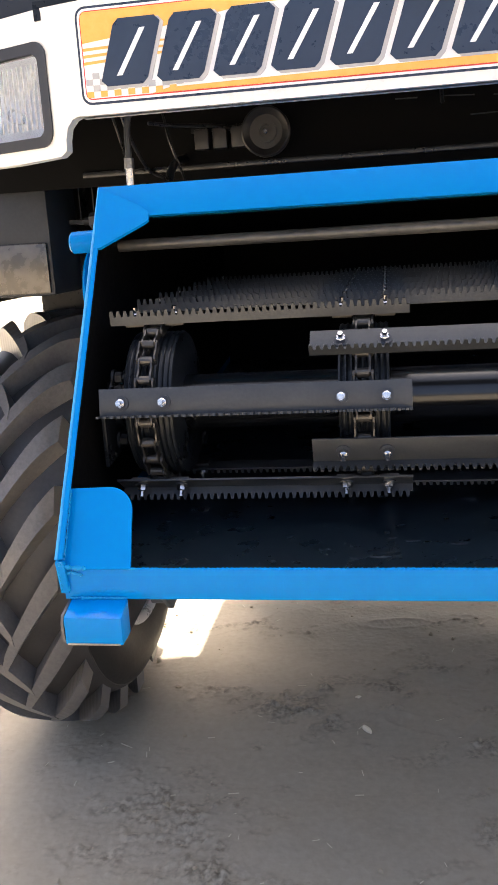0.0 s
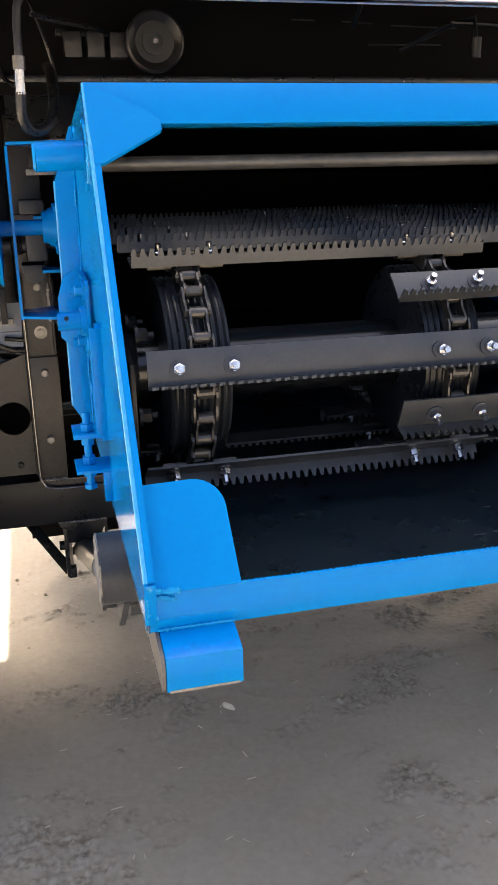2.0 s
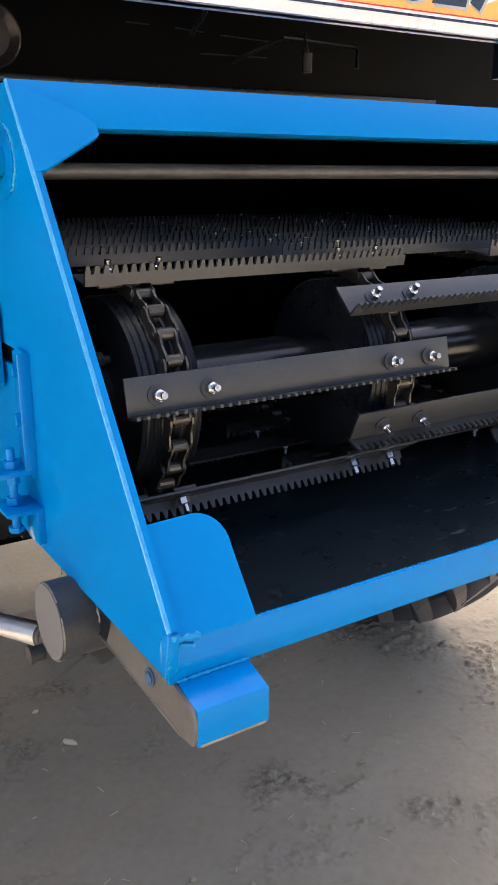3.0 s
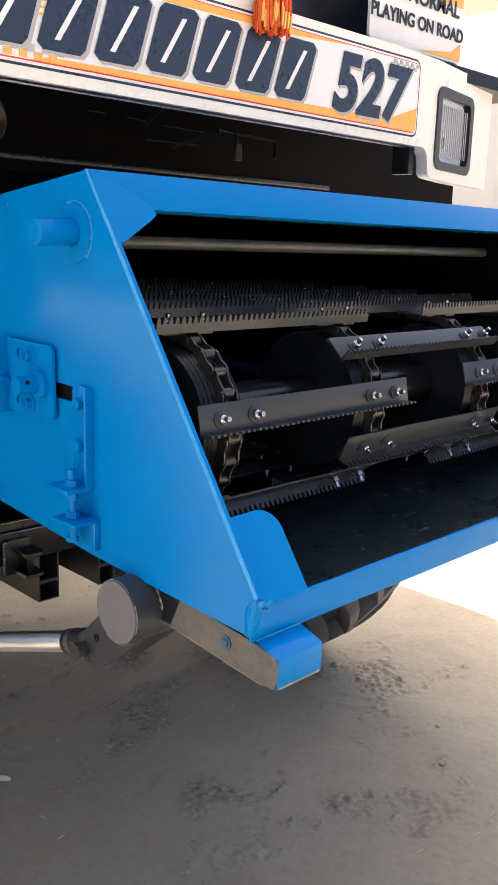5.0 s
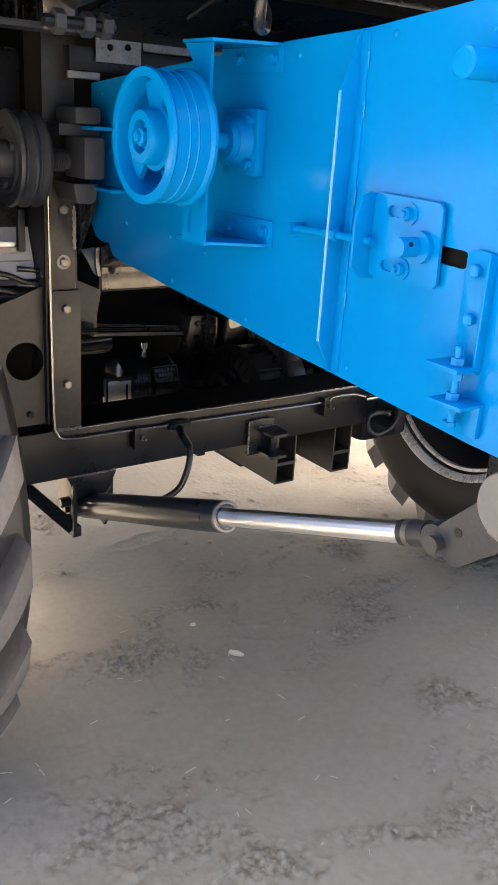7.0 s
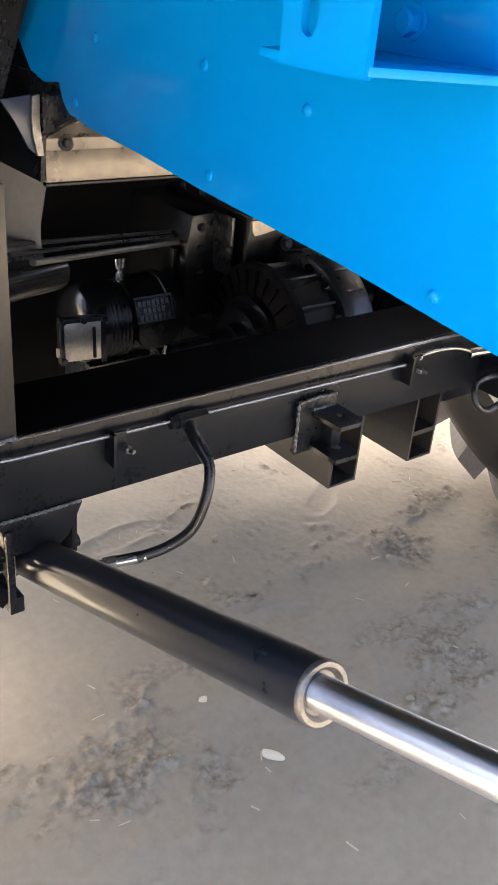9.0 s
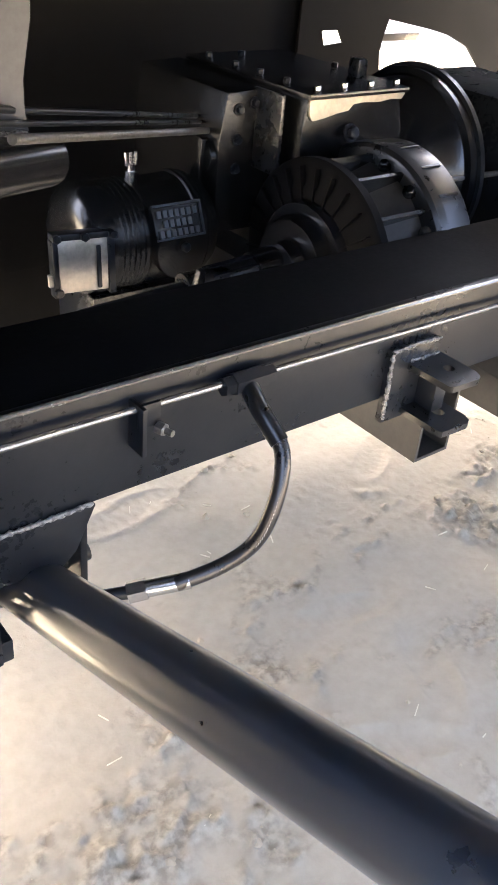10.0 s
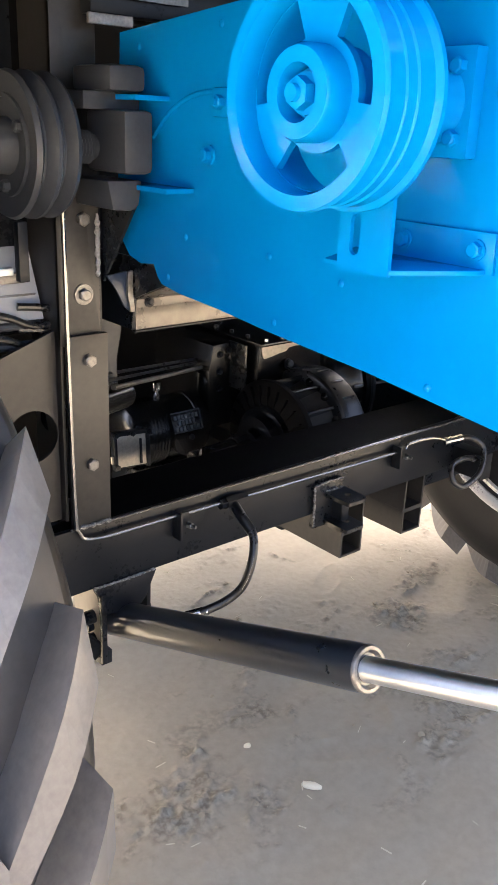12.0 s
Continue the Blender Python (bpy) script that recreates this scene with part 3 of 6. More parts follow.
    sl1, sl2 = slot2d((2.03, 1.583), 0.024, 0.009, 0.0), slot2d((2.035, 1.494), 0.024, 0.009, 0.0)
    part("tensioner_plate", prism(B(), plate, "x", -0.012, -0.006, holes=[sl1, sl2]), BLUE, feeder)
    part("tensioner_backing", prism(B(), [(1.955, 1.485), (2.085, 1.485), (2.085, 1.597), (1.955, 1.597)], "x", -0.006, 0.0), BLUE, feeder)
    for y, z in ((2.012, 1.583), (2.017, 1.494)):
        part("tensioner_bolt", bolt(B(), (-0.012, y, z), (-1, 0, 0), 0.019, 0.013, 0.018, 0.008), BLUE, feeder)
    bm = B()
    cyl(bm, (-0.012, 1.985, 1.535), (-0.06, 1.985, 1.535), 0.016)
    cyl(bm, (-0.012, 1.978, 1.535), (-0.022, 1.978, 1.535), 0.026)
    part("roller_shaft_end", bm, BLUE, feeder)
    part("shaft_hole", cyl(B(), (-0.045, 1.9705, 1.541), (-0.045, 1.9685, 1.542), 0.004, n=10), BLACK, feeder)
    bm = B()
    cyl(bm, (-0.025, 2.08, 1.53), (-0.025, 2.30, 1.525), 0.007, n=14)
    for y in (2.11, 2.168, 2.186):
        cyl(bm, (-0.025, y, 1.529), (-0.025, y + 0.012, 1.528), 0.0125, n=6)
    part("tensioner_rod", bm, BLUE, feeder)
    tab = [(-0.052, 1.488), (-0.052, 1.56), (-0.04, 1.60), (-0.02, 1.61), (0.0, 1.605), (0.0, 1.465), (-0.03, 1.468)]
    part("tensioner_tab", prism(B(), tab, "y", 2.096, 2.103, bev=0.001), BLUE, feeder)
    part("rod_lug", box(B(), (-0.04, 2.29, 1.515), (0.0, 2.297, 1.535), 0.001), BLUE, feeder)

    # lower bracket with its adjusting screw
    part("bracket_plate", prism(B(), [(1.835, 1.545), (1.865, 1.548), (1.885, 1.54), (1.885, 1.38), (1.875, 1.365), (1.835, 1.36)], "x", -0.008, 0.0, bev=0.001), BLUE, feeder)
    bm = B()
    box(bm, (-0.018, 1.832, 1.37), (0.002, 1.838, 1.545), 0.003)
    part("bracket_web", bm, BLUE, feeder)
    for z in (1.517, 1.443):
        part("bracket_bolt", bolt(B(), (-0.008, 1.86, z), (-1, 0, 0), 0.018, 0.011), BLUE, feeder)
    part("bracket_shelf", box(B(), (-0.055, 1.832, 1.366), (0.002, 1.90, 1.374), 0.001), BLUE, feeder)
    part("bracket_shelf", box(B(), (-0.055, 1.815, 1.312), (0.002, 1.885, 1.318), 0.001), BLUE, feeder)
    part("bracket_foot", box(B(), (-0.012, 1.815, 1.262), (0.002, 1.86, 1.314), 0.001), BLUE, feeder)
    bm = B()
    cyl(bm, (-0.032, 1.85, 1.275), (-0.032, 1.855, 1.405), 0.0065, n=12)
    for z, h in ((1.375, 0.012), (1.352, 0.014), (1.319, 0.012), (1.298, 0.012), (1.276, 0.008)):
        cyl(bm, (-0.032, 1.853, z), (-0.032, 1.853, z + h), 0.0115, n=6)
    part("adjusting_screw", bm, BLUE, feeder)

    # rivet heads
    for y, z in ((2.642, 1.424), (2.782, 1.34), (2.47, 1.312), (2.333, 1.290), (2.35, 1.825), (2.102, 1.851), (2.14, 1.292), (3.072, 1.367), (3.02, 1.444), (2.80, 1.441), (2.934, 1.776), (3.163, 1.75)):
        bm = B()
        bmesh.ops.create_uvsphere(bm, u_segments=10, v_segments=6, radius=0.006, matrix=Matrix.Translation((0, y, z)) @ Matrix.Diagonal((0.6, 1, 1, 1)))
        part("rivet", bm, BLUE, feeder)

    # pulley bracket: two shelves and an upright with a slot
    part("pulley_upright", prism(B(), [(2.452, 1.472), (2.535, 1.472), (2.535, 1.56), (2.500, 1.58), (2.500, 1.79), (2.545, 1.838), (2.452, 1.838)], "x", -0.1245, -0.1185, holes=[slot2d((2.508, 1.515), 0.016, 0.008, math.pi / 2)]), BLUE, feeder)
    for z in (1.840, 1.474):
        part("pulley_shelf", prism(B(), [(-0.122, 2.452), (-0.122, 2.56), (0.0, 2.62), (0.0, 2.40), (-0.02, 2.40)], "z", z, z + 0.006, bev=0.001), BLUE, feeder)
        part("shelf_foot", box(B(), (-0.006, 2.39, z - (0.045 if z > 1.6 else 0.0)), (0.0, 2.60, z + (0.0 if z > 1.6 else 0.05)), 0.001), BLUE, feeder)
        for y in (2.415, 2.53):
            part("foot_bolt", bolt(B(), (-0.006, y, z + (-0.022 if z > 1.6 else 0.028)), (-1, 0, 0), 0.018, 0.011, 0.013), BLUE, feeder)
    part("bearing_base", box(B(), (-0.022, 2.437, 1.605), (0, 2.553, 1.73), 0.004), BLUE, feeder)
    part("bearing_housing", cyl(B(), (-0.022, 2.495, 1.668), (-0.06, 2.495, 1.668), 0.044, 0.034), BLUE, feeder)
    for y, z in ((2.457, 1.708), (2.533, 1.708), (2.457, 1.628), (2.533, 1.628)):
        part("bearing_bolt", bolt(B(), (-0.022, y, z), (-1, 0, 0), 0.017, 0.012), BLUE, feeder)
    # rear tabs beside the drive
    part("rear_tab", box(B(), (-0.070, 3.070, 1.6625), (0, 3.20, 1.671), 0.001), BLUE, feeder)
    part("rear_tab", box(B(), (-0.058, 2.996, 1.5185), (0, 3.20, 1.527), 0.001), BLUE, feeder)
    part("pressed_ridge", tube(B(), [(-0.0005, 2.95 + 0.227 * math.cos(t), 1.452 + 0.227 * math.sin(t)) for t in np.linspace(radians(42), radians(96), 14)], 0.0045, n=8, smooth=False), BLUE, feeder)
    part("cover_bolt", bolt(B(), (-0.004, 2.955, 1.583), (-1, 0, 0), 0.02, 0.013, 0.016), BLUE, feeder)
    part("edge_clip", box(B(), (-0.014, 2.897, 1.641), (0.0, 2.939, 1.685), 0.005), BLUE, feeder)
    part("clip_bolt", bolt(B(), (-0.014, 2.912, 1.663), (-1, 0, 0), 0.019, 0.012, 0.0, 0.006), BLUE, feeder)


feeder_house()
feeder.location.x = 0.017

# belt pulley on the housing's side
pulley = thing("belt_pulley", "blue painted cast flat-belt pulley with three web windows", "pulley", at=(-0.20, 2.495, 1.668))


def belt_pulley():
    c, R = (-0.225, 2.495, 1.668), 0.120
    part("pulley_rim", lathe(B(), [(0, R), (0.006, R + 0.002), (0.012, R - 0.004), (0.034, R - 0.0035), (0.036, R - 0.0015), (0.038, R - 0.0035), (0.052, R - 0.0035), (0.054, R - 0.0012), (0.056, R - 0.003), (0.078, R - 0.002), (0.084, R + 0.004), (0.09, R + 0.004), (0.09, R - 0.012), (0.05, R - 0.018), (0.012, R - 0.02), (0.0, R - 0.016)], c, n=64), BLUE, pulley)
    part("pulley_hub", lathe(B(), [(-0.004, 0.030), (-0.004, 0.046), (0.004, 0.050), (0.07, 0.050), (0.07, 0.018), (0.02, 0.018), (0.018, 0.026)], c, n=40), BLUE, pulley)
    holes = []
    for a in (30, 150, 270):
        arc = [radians(a + d) for d in np.linspace(-37, 37, 11)]
        holes.append([(c[1] + 0.100 * math.cos(t), c[2] + 0.100 * math.sin(t)) for t in arc] + [(c[1] + 0.060 * math.cos(t), c[2] + 0.060 * math.sin(t)) for t in arc[::-1]])
    part("web", prism(B(), ring2d(c[1:], R - 0.012, 64), "x", c[0] + 0.028, c[0] + 0.038, holes=[ring2d(c[1:], 0.044, 40), *holes]), BLUE, pulley)
    part("shaft_nut", bolt(B(), (c[0] + 0.012, c[1], c[2]), (-1, 0, 0), 0.03, 0.016, 0.022, 0.008), BLUE, pulley)
    part("shaft", cyl(B(), (-0.2, 2.495, 1.668), (0.0, 2.495, 1.668), 0.017), BLUE, pulley)
    part("shaft_flange", lathe(B(), [(-0.03, 0.018), (-0.03, 0.04), (0.0, 0.05), (0.0, 0.018)], (0, 2.495, 1.668)), BLUE, pulley)


belt_pulley()

# ---- feeder roller, chains and slats ----
CY, CZ = 1.77, 1.489
CHAINS = (0.138, 0.524, 0.911, 1.225)
roller = thing("feeder_roller", "glossy black steel feeder roller with grooved chain rings", "roller")


def feeder_roller():
    part("shell", cyl(B(), (0.03, CY, CZ), (W - 0.03, CY, CZ), 0.052, n=48), SMOOTHB, roller)
    for x in CHAINS:
        prof = [(-0.045, 0.05)]
        for k in range(-4, 5):
            prof += [(k * 0.010 - 0.004, 0.134), (k * 0.010, 0.137), (k * 0.010 + 0.004, 0.134)]
        part("chain_ring", lathe(B(), prof + [(0.045, 0.05)], (x, CY, CZ), n=56), BLACK, roller)
    for x in (0.052, W - 0.052):
        s = 1 if x < 0.5 else -1
        part("bearing_flange", lathe(B(), [(-0.012, 0.02), (-0.012, 0.06), (0.014, 0.05), (0.014, 0.02)], (x, CY, CZ), n=24), BLACK, roller)
        for a in (45, 135, 225, 315):
            part("flange_bolt", bolt(B(), (x + 0.005 * s, CY + 0.085 * math.cos(radians(a)), CZ + 0.085 * math.sin(radians(a))), (s, 0, 0), 0.02, 0.016, 0.016, 0.01), BLACK, roller)
        part("arm", prism(B(), [(CY - 0.11, CZ + 0.03), (CY - 0.11, CZ - 0.10), (CY + 0.25, CZ - 0.06), (CY + 0.25, CZ + 0.09)], "x", x - 0.012, x - 0.004, bev=0.002), BLACK, roller)


feeder_roller()
RC = 0.150                                  # chain line on the roller
ARC0 = radians(180 + 100)                   # the wrap ends under the roller


def along(s, r):
    """Place, outward and onward direction in (y, z) for a run s from the front of the wrap, upwards and back; r from the roller's axis."""
    quarter = RC * math.pi / 2
    if -quarter <= s <= quarter:
        a = math.pi - s / RC
        out = Vector((math.cos(a), math.sin(a)))
        return Vector((CY, CZ)) + out * r, out, Vector((math.sin(a), -math.cos(a)))
    if s > quarter:
        d = Vector((1.0, 0.006))
        return Vector((CY, CZ + r)) + d * (s - quarter), Vector((-0.006, 1.0)), d
    d = Vector((0.997, 0.07))
    return Vector((CY, CZ - r)) + d * (-s - quarter), Vector((0.07, -0.997)), -d


def frame_at(x, s, r):
    p, out, on = along(s, r)
    m = Matrix(((1, 0, 0), (0, on.x, out.x), (0, on.y, out.y)))     # local x across, y onward, z outward
    return Matrix.Translation((x, p.x, p.y)) @ m.to_4x4()


def chain_link(odd):
    bm = B()
    w = 0.016 if odd else 0.0115
    for s in (-1, 1):
        pts = [(-0.0245, 0), (-0.022, 0.008), (-0.014, 0.0098), (0, 0.0068), (0.014, 0.0098), (0.022, 0.008), (0.0245, 0), (0.022, -0.008), (0.014, -0.0098), (0, -0.0068), (-0.014, -0.0098), (-0.022, -0.008)]
        prism(bm, pts, "x", s * w - 0.0016, s * w + 0.0016)
    cyl(bm, (-0.0185, 0.019, 0), (0.0185, 0.019, 0), 0.0042, n=10)
    cyl(bm, (-0.0105, 0.019, 0), (0.0105, 0.019, 0), 0.0088, n=14)
    return bm


links = []
for odd in (0, 1):
    bm = chain_link(odd)
    bmesh.ops.recalc_face_normals(bm, faces=bm.faces)
    me = bpy.data.meshes.new("link")
    bm.to_mesh(me)
    bm.free()
    me.materials.append(CHAIN)
    links.append(me)
for cx in CHAINS:
    strand = thing("feeder_chain", "oiled steel roller chain running round the feeder roller", "chain", "feeder chains")
    for k in range(-14, 38):
        ob = new("link", links[k % 2])
        ob.parent = strand
        ob.matrix_basis = frame_at(cx, 0.038 * k + 0.01, RC)


def conveyor_slat(x0, x1, bolts):
    """A steel angle with a toothed outer leg; local x across, y onward, z outward."""
    t = thing("conveyor_slat", "dark steel feeder slat with a toothed edge and zinc bolts", "conveyor slat", "feeder slats")
    n = int((x1 - x0) / 0.0128)
    pitch = (x1 - x0) / n
    bm = B()
    box(bm, (x0, -0.022, 0), (x1, 0.026, 0.004), 0.0008)
    top = []
    for i in range(n):
        a = x0 + i * pitch
        top += [(a + 0.10 * pitch, 0.028), (a + 0.45 * pitch, 0.028), (a + 0.62 * pitch, 0.017), (a + 0.93 * pitch, 0.017)]
    prism(bm, [(x0, 0.001), (x0, 0.020), *top, (x1, 0.020), (x1, 0.001)], "y", -0.026, -0.022)
    part("angle", bm, SLAT, t)
    for x in bolts:
        bm = B()
        bolt(bm, (x, 0, 0.006), (0, 0, 1), 0.0145, 0.010, 0.0, 0.012)
        part("bolt", bm, ZINC, t, "bright zinc bolt and nut")
        part("washer", cyl(B(), (x, 0, 0.003), (x, 0, 0.0065), 0.0128, n=20), DARKGREY, t)
        part("chain_tab", box(B(), (x - 0.018, -0.014, -0.007), (x + 0.018, 0.014, -0.0005), 0.002), CHAIN, t)
    return t


XA, XB = (0.058, 0.606), (0.433, 0.975)
slats = {"A": conveyor_slat(*XA, (0.100, 0.176, 0.487, 0.563)), "B": conveyor_slat(*XB, (0.487, 0.562, 0.873, 0.949)),
         "C": conveyor_slat(0.818, 1.32, (0.873, 0.949, 1.19, 1.26))}
ARC = math.radians(34.8) * RC
first = {"A": True, "B": True, "C": True}
for k in range(-5, 14):
    s = math.radians(10.5) * RC + k * ARC
    for kind in (("A", "C") if k % 2 == 0 else ("B",)):
        m = frame_at(0, s + (0.012 if kind == "C" else 0), RC + 0.012)
        if first[kind]:
            slats[kind].matrix_basis = m
            first[kind] = False
        else:
            copy_thing(slats[kind], m)

# ---- lift tube, arm and hydraulic cylinder ----
lift = thing("lift_tube", "dark grey welded cross tube with a lug for the cylinder", "lift tube")


def lift_tube():
    y, z = 1.715, 1.190
    bm = B()
    cyl(bm, (-0.022, y, z), (W + 0.022, y, z), 0.056, n=48)
    bmesh.ops.bevel(bm, geom=[e for e in bm.edges if len(e.link_faces) == 2 and e.calc_face_angle() > 1], offset=0.002, segments=2, affect="EDGES")
    part("tube", bm, DARKGREY, lift)
    part("weld_bead", bead(B(), [(0.03, y + 0.058 * math.cos(t), z + 0.058 * math.sin(t)) for t in np.linspace(0.3, 3.0, 20)], 0.0032, 41), STEEL, lift, "bright chipped weld")
    part("end_disc", cyl(B(), (-0.0235, y, z), (-0.021, y, z), 0.0535, n=48), ENDGREY, lift, "matt grey end plate")
    for a0, a1, seed in ((70, 128, 71), (150, 205, 72), (232, 300, 73)):
        part("chipped_rim", bead(B(), [(-0.0215, y + 0.0555 * math.cos(t), z + 0.0555 * math.sin(t)) for t in np.linspace(radians(a0), radians(a1), 14)], 0.0013, seed), STEEL, lift, "chipped bright rim")
    arm = [(1.69, 1.138), (1.755, 1.16), (1.772, 1.185), (1.86, 1.096), (1.874, 1.076), (1.868, 1.05), (1.83, 1.031), (1.816, 1.033)]
    for x in (0.012, 0.092):
        part("lug", prism(B(), arm, "x", x, x + 0.01, bev=0.001), DARKGREY, lift)
    part("spare_hole", cyl(B(), (0.0105, 1.822, 1.095), (0.014, 1.822, 1.095), 0.008, n=16), BLACK, lift)
    bm = B()
    cyl(bm, (-0.006, 1.858, 1.062), (0.112, 1.858, 1.062), 0.013)
    cyl(bm, (-0.012, 1.858, 1.062), (-0.006, 1.858, 1.062), 0.016)
    part("pin", bm, SLAT, lift)


lift_tube()
ram = thing("hydraulic_cylinder", "black hydraulic lift cylinder with a polished chrome rod", "hydraulic cylinder")


def ramp(y):
    return Vector((0.036 - 0.028 * (y - 2.9), y, 0.684 - 0.360 * (y - 2.9)))


def hydraulic_cylinder():
    d = (ramp(2.0) - ramp(3.0)).normalized()
    half = (ramp(2.546) - ramp(3.29)).length / 2
    barrel = part("barrel", cyl(B(), (0, 0, -half), (0, 0, half), 0.0403, n=64), BARREL, ram, "glossy black painted barrel")
    barrel.matrix_basis = Matrix.Translation(ramp(2.918)) @ d.to_track_quat("Z", "Y").to_matrix().to_4x4()
    bm = B()
    lathe(bm, [(-0.004, 0.024), (0.002, 0.030), (0.005, 0.032), (0.005, 0.0375), (0.002, 0.0398), (-0.004, 0.0403)], (0, 0, 0), "z", 40)
    d = (ramp(2.0) - ramp(3.0)).normalized()
    bmesh.ops.transform(bm, matrix=Matrix.Translation(ramp(2.5445)) @ d.to_track_quat("Z", "Y").to_matrix().to_4x4(), verts=bm.verts)
    part("gland_face", bm, STEEL, ram, "bare steel end ring")
    rod = part("rod", cyl(B(), (0, 0, -0.323), (0, 0, 0.323), 0.0215, n=64), HONED, ram, "polished chrome piston rod")
    rod.matrix_basis = Matrix.Translation(ramp(2.2575)) @ d.to_track_quat("Z", "Y").to_matrix().to_4x4()
    part("rod_end", cyl(B(), ramp(1.985), ramp(1.925), 0.0255, n=32), SLAT, ram)
    part("rod_collar", cyl(B(), ramp(1.972), ramp(1.960), 0.0262, n=32), STEEL, ram)
    bm = B()
    cyl(bm, (0.038, 1.895, 1.042), (0.088, 1.895, 1.042), 0.03, n=32)
    part("rod_eye", bm, DARKGREY, ram)
    part("tail_eye", cyl(B(), ramp(3.31) - Vector((0.03, 0, 0)), ramp(3.31) + Vector((0.03, 0, 0)), 0.034, n=32), BLACK, ram)
    part("weld_bead", bead(B(), [ramp(3.27) + 0.036 * Vector((math.cos(t), 0, math.sin(t))) for t in np.linspace(0, 3.1, 14)], 0.003, 44), BLACK, ram)


hydraulic_cylinder()

# ---- front axle beam and what is welded to it ----
axle = thing("front_axle_beam", "black painted steel axle beam with welded brackets", "axle beam")


def axle_beam():
    part("beam", box(B(), (-0.52, 3.238, 0.671), (1.78, 3.252, 0.824), 0.0025), BLACK, axle)
    # The darkness of this top is shade put into the colour.
    part("beam_top", box(B(), (-0.52, 3.2525, 0.671), (1.78, 3.44, 0.822), 0.004), DIMBLACK, axle, "beam top with shade put into its black")
    # Thin bright rod added for the glint along the worn edge.
    part("edge_glint", cyl(B(), (-0.11, 3.236, 0.826), (1.6, 3.23, 0.822), 0.0036, n=10), PIPE, axle, "worn top edge, its glint put in as bright metal")
    # two drilled lugs in front of the beam
    part("lug_back", box(B(), (0.594, 3.226, 0.634), (0.70, 3.239, 0.757), 0.002), BLACK, axle)
    for z in (0.725, 0.648):
        pl = [(0.632, 3.235), (0.632, 3.146), (0.636, 3.140), (0.690, 3.138), (0.700, 3.143), (0.706, 3.155), (0.708, 3.235)]
        part("lug", prism(B(), pl, "z", z - 0.006, z + 0.004, holes=[ring2d((0.676, 3.184), 0.0095, 16)]), GLOSS, axle)
    part("lug_web", box(B(), (0.664, 3.19, 0.652), (0.690, 3.235, 0.719), 0.001), BLACK, axle)
    part("weld_bead", bead(B(), [(0.597, 3.226, 0.64), (0.594, 3.226, 0.756), (0.64, 3.225, 0.760), (0.70, 3.226, 0.757)], 0.0042, 51), BWELD, axle)
    part("weld_bead", bead(B(), [(0.636, 3.226, 0.732), (0.70, 3.226, 0.731)], 0.004, 52), BWELD, axle)
    # two-cell box channels that run back under the beam
    for x in (0.750, 1.014):
        bm = B()
        for z0, z1 in ((0.483, 0.558), (0.5585, 0.668)):
            t = 0.006
            for lo, hi in (((x, 3.262, z0), (x + t, 4.4, z1)), ((x + 0.086 - t, 3.262, z0), (x + 0.086, 4.4, z1)), ((x + t, 3.262, z0), (x + 0.086 - t, 4.4, z0 + t)), ((x + t, 3.262, z1 - t), (x + 0.086 - t, 4.4, z1))):
                box(bm, lo, hi)
        part("channel", bm, DUSTSHADED, axle, "dusty open-ended box channel")
    # gusset that holds the cylinder's tail
    part("tail_bracket", prism(B(), [(-0.06, 0.672), (0.103, 0.672), (0.075, 0.61), (0.055, 0.592), (-0.043, 0.60), (-0.043, 0.645)], "y", 3.232, 3.244, bev=0.002), BLACK, axle)
    part("weld_bead", bead(B(), [(-0.06, 3.234, 0.673), (0.02, 3.233, 0.672), (0.10, 3.234, 0.673)], 0.0042, 53), BWELD, axle)
    # Outer cheek is beige for the sunlit ground it reflects; its twin is black.
    part("tail_cheek", prism(B(), [(3.253, 0.630), (3.285, 0.670), (3.40, 0.670), (3.36, 0.47), (3.30, 0.455), (3.253, 0.53)], "x", -0.030, -0.020, bev=0.001), BEIGE, axle, "cheek plate with reflected sunlit ground put into its beige")
    part("tail_cheek", prism(B(), [(3.253, 0.670), (3.38, 0.670), (3.36, 0.47), (3.30, 0.455), (3.255, 0.53)], "x", 0.092, 0.102, bev=0.001), BLACK, axle)
    part("tail_strap", box(B(), (-0.045, 3.226, 0.478), (-0.032, 3.236, 0.655), 0.002), BLACK, axle)
    for z in (0.568, 0.508):
        part("strap_bolt", cyl(B(), (-0.062, 3.29, z), (-0.030, 3.29, z), 0.016, n=20), BLACK, axle)
    part("tail_pin", cyl(B(), (-0.045, 3.30, 0.54), (0.125, 3.30, 0.54), 0.014), BLACK, axle)
    part("side_stop", box(B(), (-0.04, 3.24, 0.465), (-0.012, 3.28, 0.50), 0.003), BLACK, axle)
    a, b = Vector((-0.20, 3.455, 0.668)), Vector((-0.038, 3.246, 0.495))
    lie = Matrix.Translation((a + b) / 2) @ (b - a).to_track_quat("X", "Z").to_matrix().to_4x4()
    part("tail_strut", box(B(), (-(b - a).length / 2, -0.005, -0.022), ((b - a).length / 2, 0.005, 0.022), 0.001, lie), BLACK, axle)
    part("hanger", box(B(), (0.44, 3.30, 0.632), (0.47, 3.36, 0.671), 0.003), BLACK, axle)
    part("hub_flange", lathe(B(), [(0, 0.05), (0, 0.17), (0.05, 0.17), (0.07, 0.12), (0.16, 0.12), (0.16, 0.05)], (-0.65, 3.25, 0.785), n=32), BLACK, axle)
    for k in range(10):
        a = 2 * math.pi * k / 10
